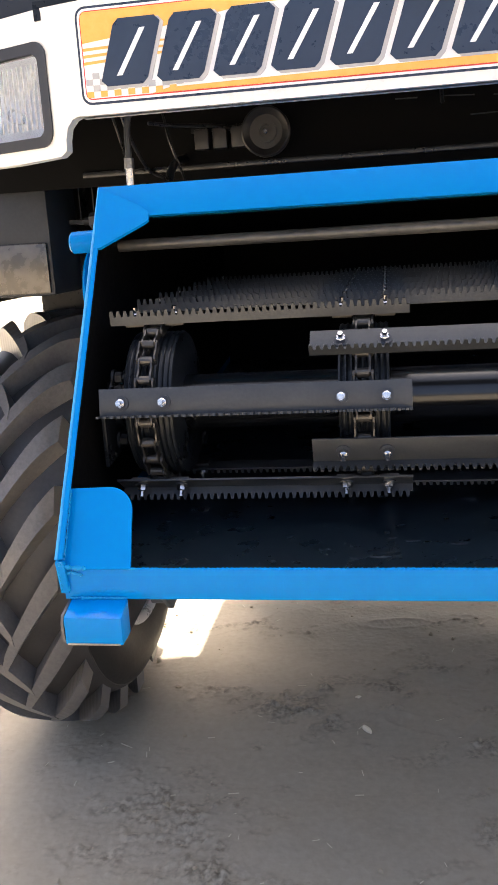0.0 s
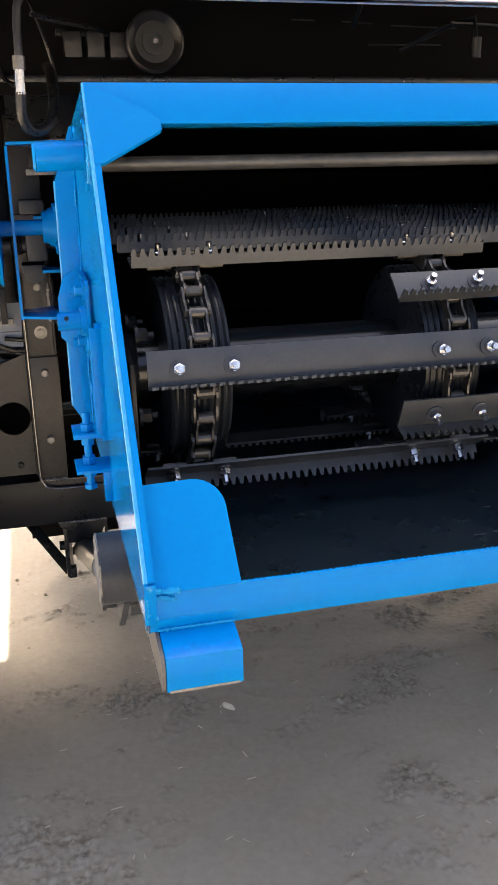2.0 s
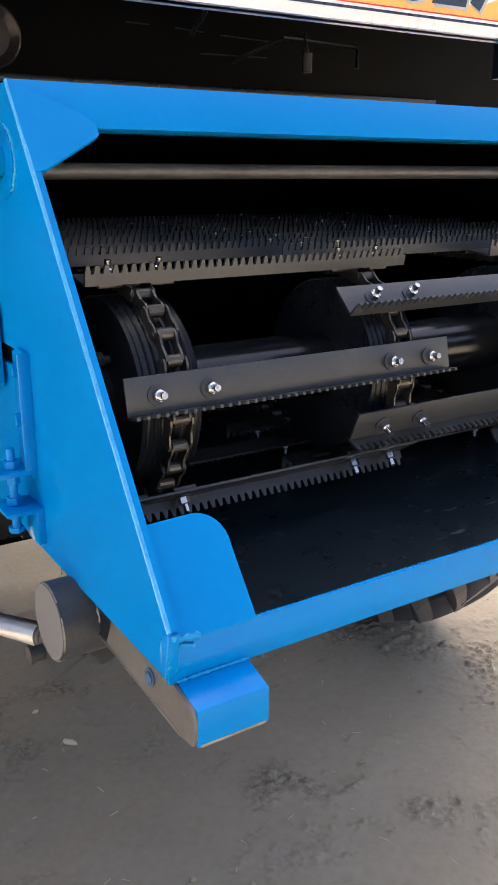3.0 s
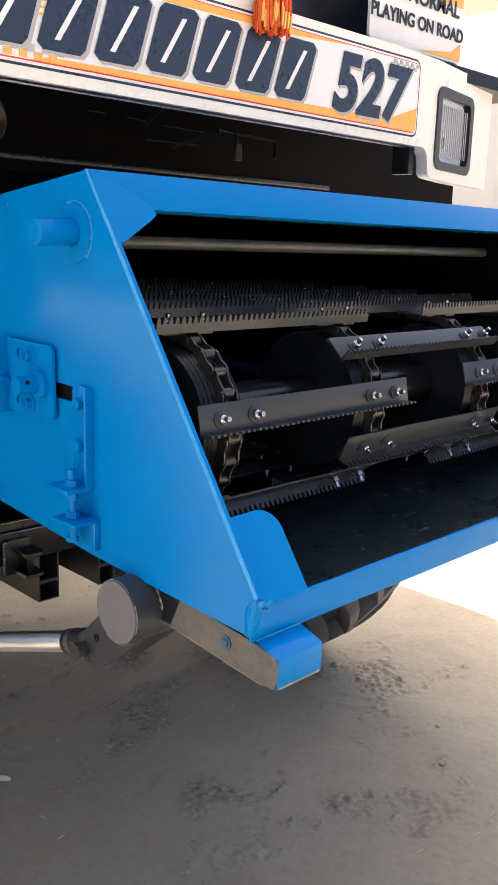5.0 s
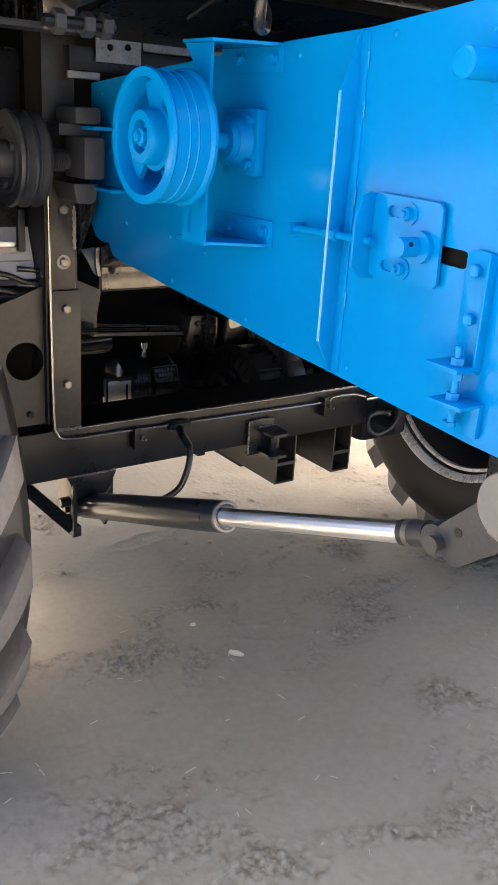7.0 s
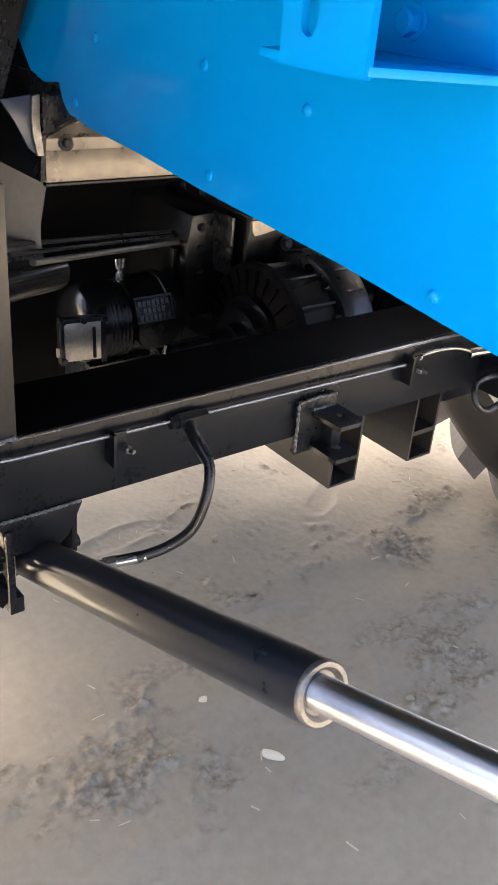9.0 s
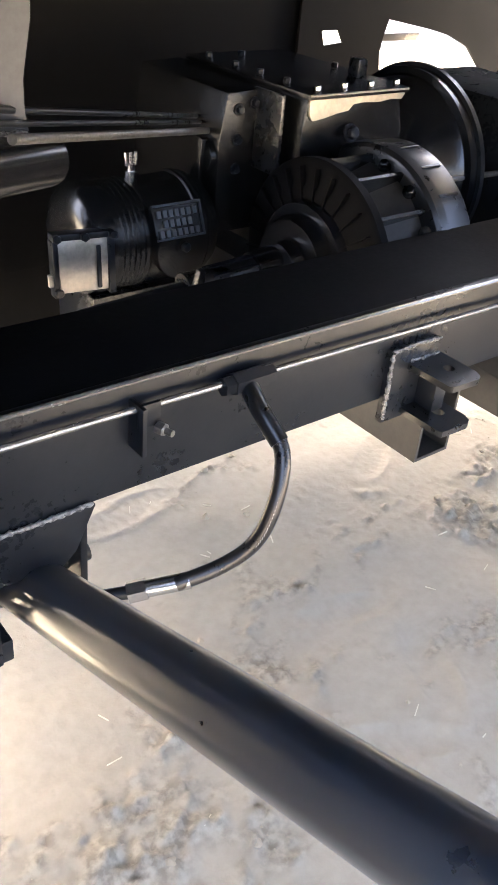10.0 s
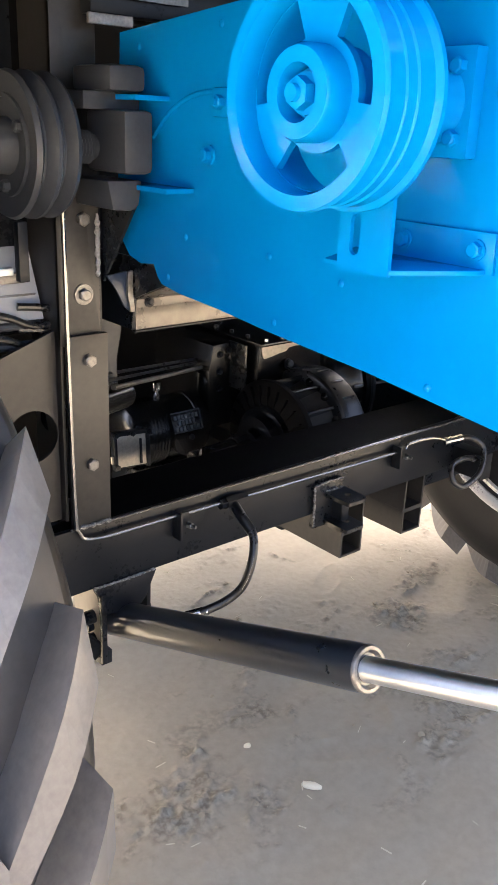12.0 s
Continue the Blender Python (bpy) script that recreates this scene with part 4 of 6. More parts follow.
        part("hub_bolt", bolt(B(), (-0.565, 3.25 + 0.145 * math.cos(a), 0.785 + 0.145 * math.sin(a)), (1, 0, 0), 0.026, 0.02), BLACK, axle)
    part("stub", cyl(B(), (-0.5, 3.25, 0.785), (0.0, 3.36, 0.762), 0.07), BLACK, axle)


axle_beam()

post = thing("frame_post", "black painted frame post with bolts and a drilled side plate", "frame post")


def frame_post():
    part("lower_strap", box(B(), (-0.103, 3.232, 0.827), (-0.014, 3.245, 1.236), 0.002), DUSTSHADED, post)
    part("upper_strap", prism(B(), [(-0.112, 1.215), (-0.022, 1.215), (-0.022, 1.235), (-0.024, 1.25), (-0.022, 1.95), (-0.112, 1.95)], "y", 3.244, 3.256, bev=0.002), DUSTSHADED, post)
    part("post_web", box(B(), (-0.112, 3.246, 0.845), (-0.106, 3.36, 1.95)), DUSTSHADED, post)
    part("side_fin", box(B(), (-0.022, 3.25, 1.22), (-0.016, 3.40, 1.62)), BLACK, post)
    for z in (1.454, 1.313, 1.186, 0.967):
        part("post_bolt", bolt(B(), (-0.059, 3.244 if z > 1.24 else 3.232, z), (0, -1, 0), 0.022, 0.012, 0.02 if z < 1.4 and z > 1.25 else 0), STEEL, post)
    part("weld_bead", bead(B(), [(-0.026, 3.243, 1.345), (-0.027, 3.243, 1.40), (-0.026, 3.243, 1.463)], 0.0062, 61), FLAKE, post, "white flaking weld strip")
    part("cheek_plate", prism(B(), [(3.128, 1.49), (3.243, 1.49), (3.243, 1.335)], "x", -0.016, -0.010), BLACK, post, "black triangular cheek plate")
    # Added plate: blocks the bright ground seen through the hole.
    part("hole_blackout", box(B(), (-0.382, 3.60, 0.74), (0.10, 3.606, 1.16), 0.001), DIMBLACK, post, "added plate that keeps the round hole dark")
    part("weld_bead", bead(B(), [(-0.10, 3.23, 0.831), (-0.06, 3.229, 0.830), (-0.015, 3.23, 0.831)], 0.006, 62), BWELD, post)
    gus = [(-0.114, 0.845), (-0.114, 1.245), (-0.25, 1.196), (-0.42, 1.11), (-0.42, 0.845)]
    part("drilled_plate", prism(B(), gus, "y", 3.262, 3.27, holes=[ring2d((-0.170, 1.037), 0.055, 32)]), DUSTSHADED, post)
    for x, z in ((-0.30, 1.10), (-0.35, 0.90), (-0.16, 0.88)):
        part("plate_bolt", bolt(B(), (x, 3.262, z), (0, -1, 0), 0.018, 0.01), BLACK, post)


frame_post()

# steel pipe that runs down the post and along the beam
line = thing("hydraulic_pipe", "thin black steel hydraulic pipe clipped along the beam", "pipe")
part("pipe", tube(B(), [(-0.108, 3.225, 1.5), (-0.107, 3.225, 1.2), (-0.104, 3.222, 0.88), (-0.096, 3.222, 0.825), (-0.06, 3.222, 0.801), (0.1, 3.222, 0.797), (0.5, 3.222, 0.791), (0.90, 3.222, 0.786), (0.955, 3.222, 0.80), (1.05, 3.215, 0.80), (1.12, 3.20, 0.78)], 0.0046, steps=6), PIPE, line)
for x in (0.152, 0.905):
    bm = B()
    box(bm, (x - 0.002, 3.205, 0.738), (x + 0.004, 3.2375, 0.803), 0.001)
    box(bm, (x - 0.002, 3.214, 0.772), (x + 0.028, 3.219, 0.803), 0.001)
    part("clip", bm, BLACK, line)
    part("clip_bolt", bolt(B(), (x + 0.022, 3.212, 0.771), (0.3, -1, 0), 0.014, 0.012, 0.0, 0.012), STEEL, line)
bm = B()
cyl(bm, (0.275, 3.222, 0.79), (0.355, 3.222, 0.79), 0.0125, n=6)
cyl(bm, (0.29, 3.222, 0.79), (0.34, 3.222, 0.79), 0.0155, n=6)
part("tee_fitting", bm, BLACK, line)

hose = thing("hydraulic_hose", "black rubber hydraulic hose with a crimped steel end", "hose")
HP = [(0.315, 3.222, 0.785), (0.302, 3.18, 0.775), (0.306, 3.14, 0.745), (0.297, 3.12, 0.712), (0.278, 3.11, 0.665), (0.258, 3.115, 0.622), (0.22, 3.13, 0.592), (0.168, 3.15, 0.573)]
part("hose", tube(B(), HP, 0.0103, n=14, steps=10), HOSE, hose)
part("upper_sleeve", tube(B(), HP[:3], 0.0125, n=14), GLOSS, hose)
part("lower_sleeve", cyl(B(), (0.185, 3.143, 0.577), (0.138, 3.173, 0.562), 0.0112, n=16), ZINC, hose, "silver crimped sleeve")
part("swivel_nut", cyl(B(), (0.140, 3.172, 0.563), (0.120, 3.184, 0.556), 0.0145, n=6), ZINC, hose, "silver hexagon nut")
part("adapter", cyl(B(), (0.122, 3.183, 0.557), (0.06, 3.21, 0.552), 0.009, n=12), BLACK, hose)
bm = B()
for i in range(22):
    p = spline(HP, 10)
    c = p[28 + i]
    box(bm, c - Vector((0.0015, 0.0, 0.0015)) + Vector((-0.004, -0.0088, 0)), c + Vector((0.0015, 0.001, 0.0022)) + Vector((-0.004, -0.0088, 0)))
part("hose_print", bm, SHADE, hose, "row of unreadable pale print marks")

side_hose = thing("side_hose", "short looped black hose with zinc ends beside the tyre", "hose")
part("hose", tube(B(), [(1.12, 3.20, 0.78), (1.17, 3.17, 0.79), (1.20, 3.14, 0.76), (1.17, 3.12, 0.70), (1.10, 3.12, 0.67), (1.06, 3.13, 0.69), (1.07, 3.15, 0.73), (1.13, 3.15, 0.74), (1.2, 3.15, 0.72)], 0.0085, n=12), HOSE, side_hose)
part("end_fitting", cyl(B(), (1.10, 3.207, 0.782), (1.15, 3.185, 0.79), 0.011, n=10), ZINC, side_hose)
part("end_fitting", cyl(B(), (1.17, 3.15, 0.73), (1.22, 3.15, 0.715), 0.011, n=10), ZINC, side_hose)
part("anchor", box(B(), (1.19, 3.13, 0.66), (1.24, 3.24, 0.74), 0.003), BLACK, side_hose)


# ---- wheels ----
def lug_mesh(side):
    """A tread bar from the tread's centre line to one shoulder, round the x axis."""
    bm = B()
    rows = []
    n = 10
    for i in range(n + 1):
        u = i / n
        x = side * (-0.03 + 0.218 * u)
        th = 0.43 * u ** 0.9
        drop = max(0, u - 0.6) / 0.4
        top, base = 0.785 - 0.036 * drop ** 2 - 0.010 * u, 0.70 - 0.075 * drop ** 1.5 - 0.03 * u
        half = (0.027 + 0.021 * u) / 0.78
        if i == 0:
            half *= 0.75
        row = []
        for dt, r in ((-half * 1.4, base), (-half, top), (half, top), (half * 1.4, base)):
            a = math.pi - th + dt                # pi: facing the front
            row.append(bm.verts.new((x, r * math.cos(a), r * math.sin(a))))
        rows.append(row)
    for a, b in zip(rows, rows[1:]):
        for k in range(3):
            bm.faces.new((a[k], a[k + 1], b[k + 1], b[k]))
    bm.faces.new(rows[0])
    bm.faces.new(rows[-1][::-1])
    bmesh.ops.recalc_face_normals(bm, faces=bm.faces)
    me = bpy.data.meshes.new("tread_bar")
    bm.to_mesh(me)
    bm.free()
    me.materials.append(RUBBER)
    return me


LUGS = {s: lug_mesh(s) for s in (-1, 1)}


def wheel(x, inner, label):
    w = thing("wheel", label, "wheel", "drive wheels", at=(x, 3.25, 0.785))
    prof = [(-0.225, 0.415), (-0.24, 0.47), (-0.25, 0.54), (-0.24, 0.60), (-0.215, 0.642), (-0.18, 0.668), (-0.09, 0.70), (0, 0.71),
            (0.09, 0.70), (0.18, 0.668), (0.215, 0.642), (0.24, 0.60), (0.25, 0.54), (0.24, 0.47), (0.225, 0.415), (0.15, 0.39), (-0.15, 0.39)]
    ty = part("tyre", lathe(B(), prof, (x, 3.25, 0.785), n=96), SIDEWALL, w, "black tractor tyre with deep dusty chevron bars")
    part("tread_band", lathe(B(), [(-0.205, 0.645), (-0.205, 0.653), (-0.18, 0.671), (-0.09, 0.703), (0, 0.713), (0.09, 0.703), (0.18, 0.671), (0.205, 0.653), (0.205, 0.645)], (x, 3.25, 0.785), n=96), TREAD, ty)
    for k in range(20):
        for s in (-1, 1):
            ob = new("tread_bar", LUGS[s])
            ob.parent = ty
            ob.rotation_euler = (2 * math.pi * (k + 0.22 + (0 if s > 0 else 0.5)) / 20, 0, 0)
    i = inner
    # The well is darker than the flange: its shade is in the colour.
    part("rim_well", lathe(B(), [(-0.222, 0.412), (-0.19, 0.385), (-0.05, 0.34), (0.05, 0.34), (0.19, 0.385), (0.222, 0.412), (0.15, 0.39), (0.05, 0.352), (-0.05, 0.352), (-0.15, 0.39)], (x, 3.25, 0.785), n=72), DUSTSHADED, w, "rim well with shade put into its dark colour")
    for e in (-1, 1):
        part("rim_flange", lathe(B(), [(e * 0.215, 0.404), (e * 0.225, 0.417), (e * 0.238, 0.434), (e * 0.246, 0.430), (e * 0.243, 0.416), (e * 0.228, 0.400)], (x, 3.25, 0.785), n=96), RIM, w, "silver painted rim flange")
        part("rim_bead", lathe(B(), [(e * 0.19, 0.380), (e * 0.196, 0.392), (e * 0.206, 0.394), (e * 0.205, 0.382)], (x, 3.25, 0.785), n=96), RIM, w, "silver painted rim step")
    part("disc", lathe(B(), [(-0.02 * i, 0.06), (-0.06 * i, 0.16), (-0.02 * i, 0.25), (0.02 * i, 0.345), (0.03 * i, 0.345), (-0.008 * i, 0.25), (-0.048 * i, 0.16), (-0.008 * i, 0.06)], (x, 3.25, 0.785), n=48), BLACK, w)
    return w


wheel(-0.640, 1, "large dusty tractor tyre on a grey steel rim beside the feeder")
wheel(1.885, -1, "large dusty tractor tyre standing in shade beyond the feeder")

# ---- gear cases behind the beam ----
gear = thing("gear_case", "black painted cast gear case with a cover plate and breather", "gear case")


def gear_case():
    c = (0.0, 3.868, 0.735)
    R = 0.104
    smooth = [(0.398, 0.02), (0.398, R - 0.05), (0.402, R - 0.028), (0.412, R - 0.010), (0.426, R), (0.452, R + 0.001), (0.452, 0.02)]
    part("bonnet", lathe(B(), smooth, c, n=48), SMOOTHB, gear, "smooth rounded black end bonnet")
    prof = [(0.452, 0.02), (0.452, R - 0.002)]
    for k in range(6):                       # raised rings round both ends of the cast body
        x = 0.458 + 0.011 * k
        prof += [(x, R - 0.0012), (x + 0.002, R), (x + 0.007, R), (x + 0.009, R - 0.0012)]
    prof += [(0.53, R - 0.004), (0.622, R - 0.004)]
    for k in range(5):
        x = 0.626 + 0.012 * k
        r = R + 0.001 - 0.0012 * k * k
        prof += [(x, r - 0.004), (x + 0.002, r), (x + 0.008, r), (x + 0.010, r - 0.004)]
    part("case", lathe(B(), prof + [(0.700, R - 0.04), (0.704, 0.02)], c, n=56), CAST, gear)
    tilt = Matrix.Translation((0, 3.7665, 0.785)) @ Matrix.Rotation(radians(-24), 4, "X")
    part("raised_panel", box(B(), (0.523, -0.004, -0.034), (0.628, 0.012, 0.030), 0.002, tilt), CAST, gear, "raised cast panel with unreadable letters")
    for lo, hi in (((0.523, -0.0075, 0.026), (0.628, -0.003, 0.030)), ((0.523, -0.0075, -0.034), (0.628, -0.003, -0.030)), ((0.624, -0.0075, -0.030), (0.628, -0.003, 0.026))):
        part("panel_rim", box(B(), lo, hi, 0.0008, tilt), DARKGREY, gear)
    for r in range(3):
        bm = B()
        for k in range(7 if r != 1 else 5):
            x = 0.530 + 0.0128 * k + (0.012 if r == 1 else 0)
            box(bm, (x, -0.0085, 0.006 - 0.0175 * r), (x + 0.0085, -0.0035, 0.019 - 0.0175 * r), 0.0, tilt)
        part("cast_marks", bm, SLAT, gear, "row of raised bars")
    part("boss_pad", prism(B(), ring2d((0.585, 0.728), 0.055, 28), "y", 3.757, 3.80, bev=0.003), CAST, gear)
    part("boss", cyl(B(), (0.585, 3.752, 0.737), (0.585, 3.76, 0.737), 0.016, n=24), CAST, gear)
    part("plug", bolt(B(), (0.585, 3.752, 0.737), (0, -1, 0), 0.017, 0.008), BLACK, gear)
    lean = Matrix.Translation((0.385, 3.772, 0.738)) @ Matrix.Rotation(radians(-10), 4, "Z") @ Matrix.Rotation(radians(-6), 4, "X")
    # The cover's pale colour holds the reflection of bright ground.
    part("end_cover", box(B(), (-0.045, -0.006, -0.055), (0.045, 0.012, 0.040), 0.004, lean), BARE, gear, "square end cover, reflected bright ground put into its colour")
    for lo, hi in (((-0.055, -0.010, 0.038), (0.056, 0.02, 0.050)), ((0.043, -0.010, -0.062), (0.056, 0.02, 0.038)), ((-0.056, -0.010, -0.062), (-0.046, 0.02, 0.038)), ((0.022, -0.011, -0.05), (0.030, -0.005, 0.026))):
        part("end_frame", box(B(), lo, hi, 0.003, lean), BLACK, gear)
    for x, z in ((-0.05, 0.044), (0.0, 0.044), (0.05, 0.044), (-0.05, -0.05)):
        q = lean @ Vector((x, -0.010, z))
        part("cover_bolt", bolt(B(), q, (-0.15, -1, 0.1), 0.014, 0.009), BLACK, gear)
    part("end_tag", box(B(), (-0.064, -0.004, -0.042), (-0.054, 0.006, -0.020), 0.002, lean), BARE, gear, "worn bright lug")
    bm = B()
    cyl(bm, (0.535, 3.862, 0.835), (0.535, 3.862, 0.852), 0.012, n=8)
    cyl(bm, (0.535, 3.862, 0.852), (0.535, 3.862, 0.866), 0.007, n=8)
    for k in (-1, 0, 1):
        cyl(bm, (0.535 + 0.008 * k, 3.862, 0.862), (0.535 + 0.0105 * k, 3.862, 0.886), 0.0042, n=8)
    part("breather", bm, ZINC, gear, "small bright breather")
    part("drive_shaft", cyl(B(), (0.30, 3.63, 0.700), (0.80, 3.625, 0.727), 0.019, n=24), BLACK, gear)
    part("shaft_sleeve", cyl(B(), (0.50, 3.632, 0.716), (0.645, 3.628, 0.724), 0.027, n=24), GLOSS, gear)
    for k in range(8):
        a = 2 * math.pi * k / 8
        part("spline", cyl(B(), (0.55, 3.631 + 0.027 * math.cos(a), 0.718 + 0.027 * math.sin(a)), (0.645, 3.628 + 0.027 * math.cos(a), 0.724 + 0.027 * math.sin(a)), 0.004, n=6), BLACK, gear)
    part("shaft_coupling", cyl(B(), (0.645, 3.629, 0.7235), (0.70, 3.628, 0.726), 0.034, 0.038, n=28), SMOOTHB, gear)
    part("shift_fork", prism(B(), [(0.485, 0.69), (0.500, 0.765), (0.512, 0.765), (0.508, 0.72), (0.53, 0.70)], "y", 3.585, 3.60, bev=0.002), CAST, gear)
    part("case_foot", box(B(), (0.42, 3.80, 0.45), (0.66, 3.94, 0.645), 0.004), BLACK, gear)


gear_case()
bell = thing("bell_housing", "black cast bell housing with ribs and a bolted top cover", "gear housing")


def bell_housing():
    y, z = 3.615, 0.722
    turn = lambda a: Matrix.Translation((0, y, z)) @ Matrix.Rotation(radians(a), 4, "X")
    # ribbed disc, waisted drum and wide rear rim on one axis
    # Disc and ribs carry the shade behind the beam in their black.
    part("disc", lathe(B(), [(0.765, 0.05), (0.765, 0.135), (0.772, 0.150), (0.774, 0.182), (0.780, 0.190), (0.796, 0.190), (0.800, 0.184), (0.800, 0.05)], (0, y, z), n=72), DIMBLACK, bell)
    part("drum", lathe(B(), [(0.800, 0.06), (0.800, 0.150), (0.830, 0.152), (0.905, 0.172), (0.918, 0.06)], (0, y, z), n=64), DUSTSHADED, bell, "dusty tapered drum between the rims")
    part("rear_rim", lathe(B(), [(0.918, 0.06), (0.912, 0.190), (0.918, 0.201), (0.928, 0.204), (0.996, 0.204), (1.004, 0.198), (1.004, 0.170), (1.03, 0.150), (1.03, 0.06)], (0, y, z), n=72), GLOSS, bell)
    part("bright_band", lathe(B(), [(0.9135, 0.196), (0.919, 0.2035), (0.936, 0.2065), (0.936, 0.196)], (0, y, z), n=72), GLOSS, bell, "glossy painted edge of the rear rim")
    for k in range(26):
        bm = B()
        box(bm, (0.761, -0.0014, 0.118), (0.772, 0.0014, 0.176), 0.0006, turn(360 * k / 26))
        part("rib", bm, DIMBLACK, bell)
    for a in (-4, 22, 48, 74, 100):
        bm = B()
        prism(bm, [(-0.0035, 0.148), (0.0035, 0.148), (0.0035, 0.186), (-0.0035, 0.186)], "x", 0.800, 0.914)
        bmesh.ops.transform(bm, matrix=turn(a), verts=bm.verts)
        part("bell_rib", bm, CAST, bell)
    for a in (10, 34, 60):
        q = turn(a) @ Vector((0.905, 0, 0.176))
        part("bell_bolt", bolt(B(), q, turn(a).to_3x3() @ Vector((-0.6, 0, 1)), 0.016, 0.012, 0.012), CAST, bell)
    for a in (8, 26, 44, 62):
        bm = B()
        box(bm, (0.935, -0.003, 0.202), (0.985, 0.003, 0.2075), 0.001, turn(a))
        part("rim_rib", bm, CAST, bell)
    part("hub", lathe(B(), [(0.695, 0.02), (0.695, 0.048), (0.705, 0.056), (0.722, 0.058), (0.722, 0.086), (0.735, 0.094), (0.750, 0.096), (0.750, 0.112), (0.768, 0.120), (0.768, 0.02)], (0, y, z), n=48), SMOOTHB, bell)
    for k in range(10):
        q = turn(36 * k) @ Vector((0.735, 0, 0.078))
        part("hub_bolt", bolt(B(), q, (-1, 0, 0), 0.013, 0.010), CAST, bell)
    # gear box with its bolted lid
    part("gear_box", prism(B(), [(0.806, 0.78), (0.812, 0.93), (0.815, 0.990), (1.062, 0.990), (1.075, 0.93), (1.10, 0.78)], "y", 3.716, 4.10, bev=0.006), CAST, bell)
    part("side_box", prism(B(), [(0.700, 0.72), (0.700, 0.90), (0.716, 0.985), (0.812, 0.990), (0.805, 0.72)], "y", 3.82, 4.12, bev=0.006), CAST, bell)
    lid = [(0.812, 3.708), (1.076, 3.708), (1.080, 4.10), (0.812, 4.10)]
    part("top_cover", prism(B(), lid, "z", 0.990, 1.000, bev=0.002), CAST, bell, "bolted top cover with chipped edge")
    part("worn_edge", prism(B(), [(0.818, 0.989), (0.821, 0.962), (0.83, 0.952), (0.855, 0.955), (0.89, 0.962), (0.918, 0.965), (0.93, 0.976), (0.955, 0.978), (1.0, 0.976), (1.03, 0.98), (1.06, 0.978), (1.068, 0.989)], "y", 3.7105, 3.7165), BARE, bell, "scraped bright metal edge")
    part("lid_edge", bead(B(), [(0.815, 3.7075, 0.997), (0.93, 3.707, 0.9975), (1.074, 3.7075, 0.997)], 0.0022, 76), BARE, bell, "scraped edge of the lid")
    for x, yy in ((0.849, 3.729), (0.922, 3.735), (0.991, 3.733), (1.062, 3.733), (0.835, 3.80), (0.835, 3.88), (0.835, 3.96), (0.835, 4.05), (0.92, 4.05), (1.05, 3.90)):
        part("cover_bolt", bolt(B(), (x, yy, 1.000), (0, 0, 1), 0.013, 0.009), ZINC if yy < 3.75 else BLACK, bell)
    part("side_web", box(B(), (0.782, 3.745, 0.845), (0.790, 3.83, 0.992), 0.0015), GLOSS, bell)
    for x, zz in ((0.741, 0.955), (0.741, 0.90), (0.741, 0.845), (0.776, 0.965)):
        part("side_bolt", bolt(B(), (x, 3.82, zz), (0, -1, 0), 0.014, 0.010, 0.011), BLACK, bell)
    part("lever_boss", lathe(B(), [(0.0, 0.012), (0.0, 0.034), (0.05, 0.040), (0.05, 0.012)], (0.688, 3.86, 0.865), n=28), CAST, bell)
    part("lever", prism(B(), [(3.84, 0.90), (3.885, 0.905), (3.875, 0.80), (3.85, 0.80)], "x", 0.676, 0.686, bev=0.002), CAST, bell)
    part("ear_bolt", bolt(B(), (0.925, 3.705, 0.925), (0, -1, 0.3), 0.022, 0.014, 0.017), BLACK, bell)
    part("brake_dome", lathe(B(), [(0.0, 0.02), (0.0, 0.06), (0.012, 0.110), (0.04, 0.155), (0.08, 0.182), (0.105, 0.190), (0.108, 0.204), (0.13, 0.204), (0.13, 0.02)], (1.075, 3.80, 0.81), n=72), SMOOTHB, bell)
    part("dome_ring", lathe(B(), [(0.0, 0.19), (0.0, 0.212), (0.012, 0.212), (0.012, 0.19)], (1.206, 3.80, 0.81), n=72), BLACK, bell)
    part("dome_clamp", box(B(), (1.02, 3.80, 1.0), (1.045, 3.83, 1.035), 0.004), BLACK, bell)
    part("axle_tube", cyl(B(), (1.21, 3.80, 0.80), (1.75, 3.60, 0.785), 0.085), BLACK, bell)
    part("bell_foot", box(B(), (0.82, 3.58, 0.42), (1.02, 3.95, 0.60), 0.01), BLACK, bell)
    part("far_stay", cyl(B(), (1.15, 3.62, 0.835), (1.9, 3.50, 0.86), 0.006, n=10), STEEL, bell, "thin pale stay rod")


bell_housing()

rods = thing("control_rods", "three thin steel control rods above the gear case", "control rods")
for a, b, r in (((0.02, 3.37, 1.105), (0.703, 3.90, 0.927), 0.0042), ((0.05, 3.38, 1.085), (0.72, 3.90, 0.915), 0.0038), ((0.10, 3.40, 1.06), (0.754, 3.90, 0.897), 0.0062)):
    part("rod", cyl(B(), a, b, r, n=12), STEEL if r > 0.006 else BLACK, rods)
part("clevis", box(B(), (0.742, 3.88, 0.884), (0.80, 3.915, 0.904), 0.003), SLAT, rods)
part("pivot_tube", cyl(B(), (-0.10, 3.30, 1.055), (0.185, 3.495, 1.005), 0.033, n=32), SMOOTHB, rods, "black pivot tube welded to the post")
part("tube_bolt", bolt(B(), (0.185, 3.495, 1.008), (1, 0.7, -0.1), 0.028, 0.014), BLACK, rods)
part("tube_hanger", prism(B(), [(0.05, 1.054), (0.144, 1.053), (0.139, 1.076), (0.139, 1.11), (0.152, 1.172), (0.155, 1.235), (0.05, 1.235)], "y", 3.45, 3.458, bev=0.001), DARKGREY, rods, "smooth grey hanger plate welded to the tube")
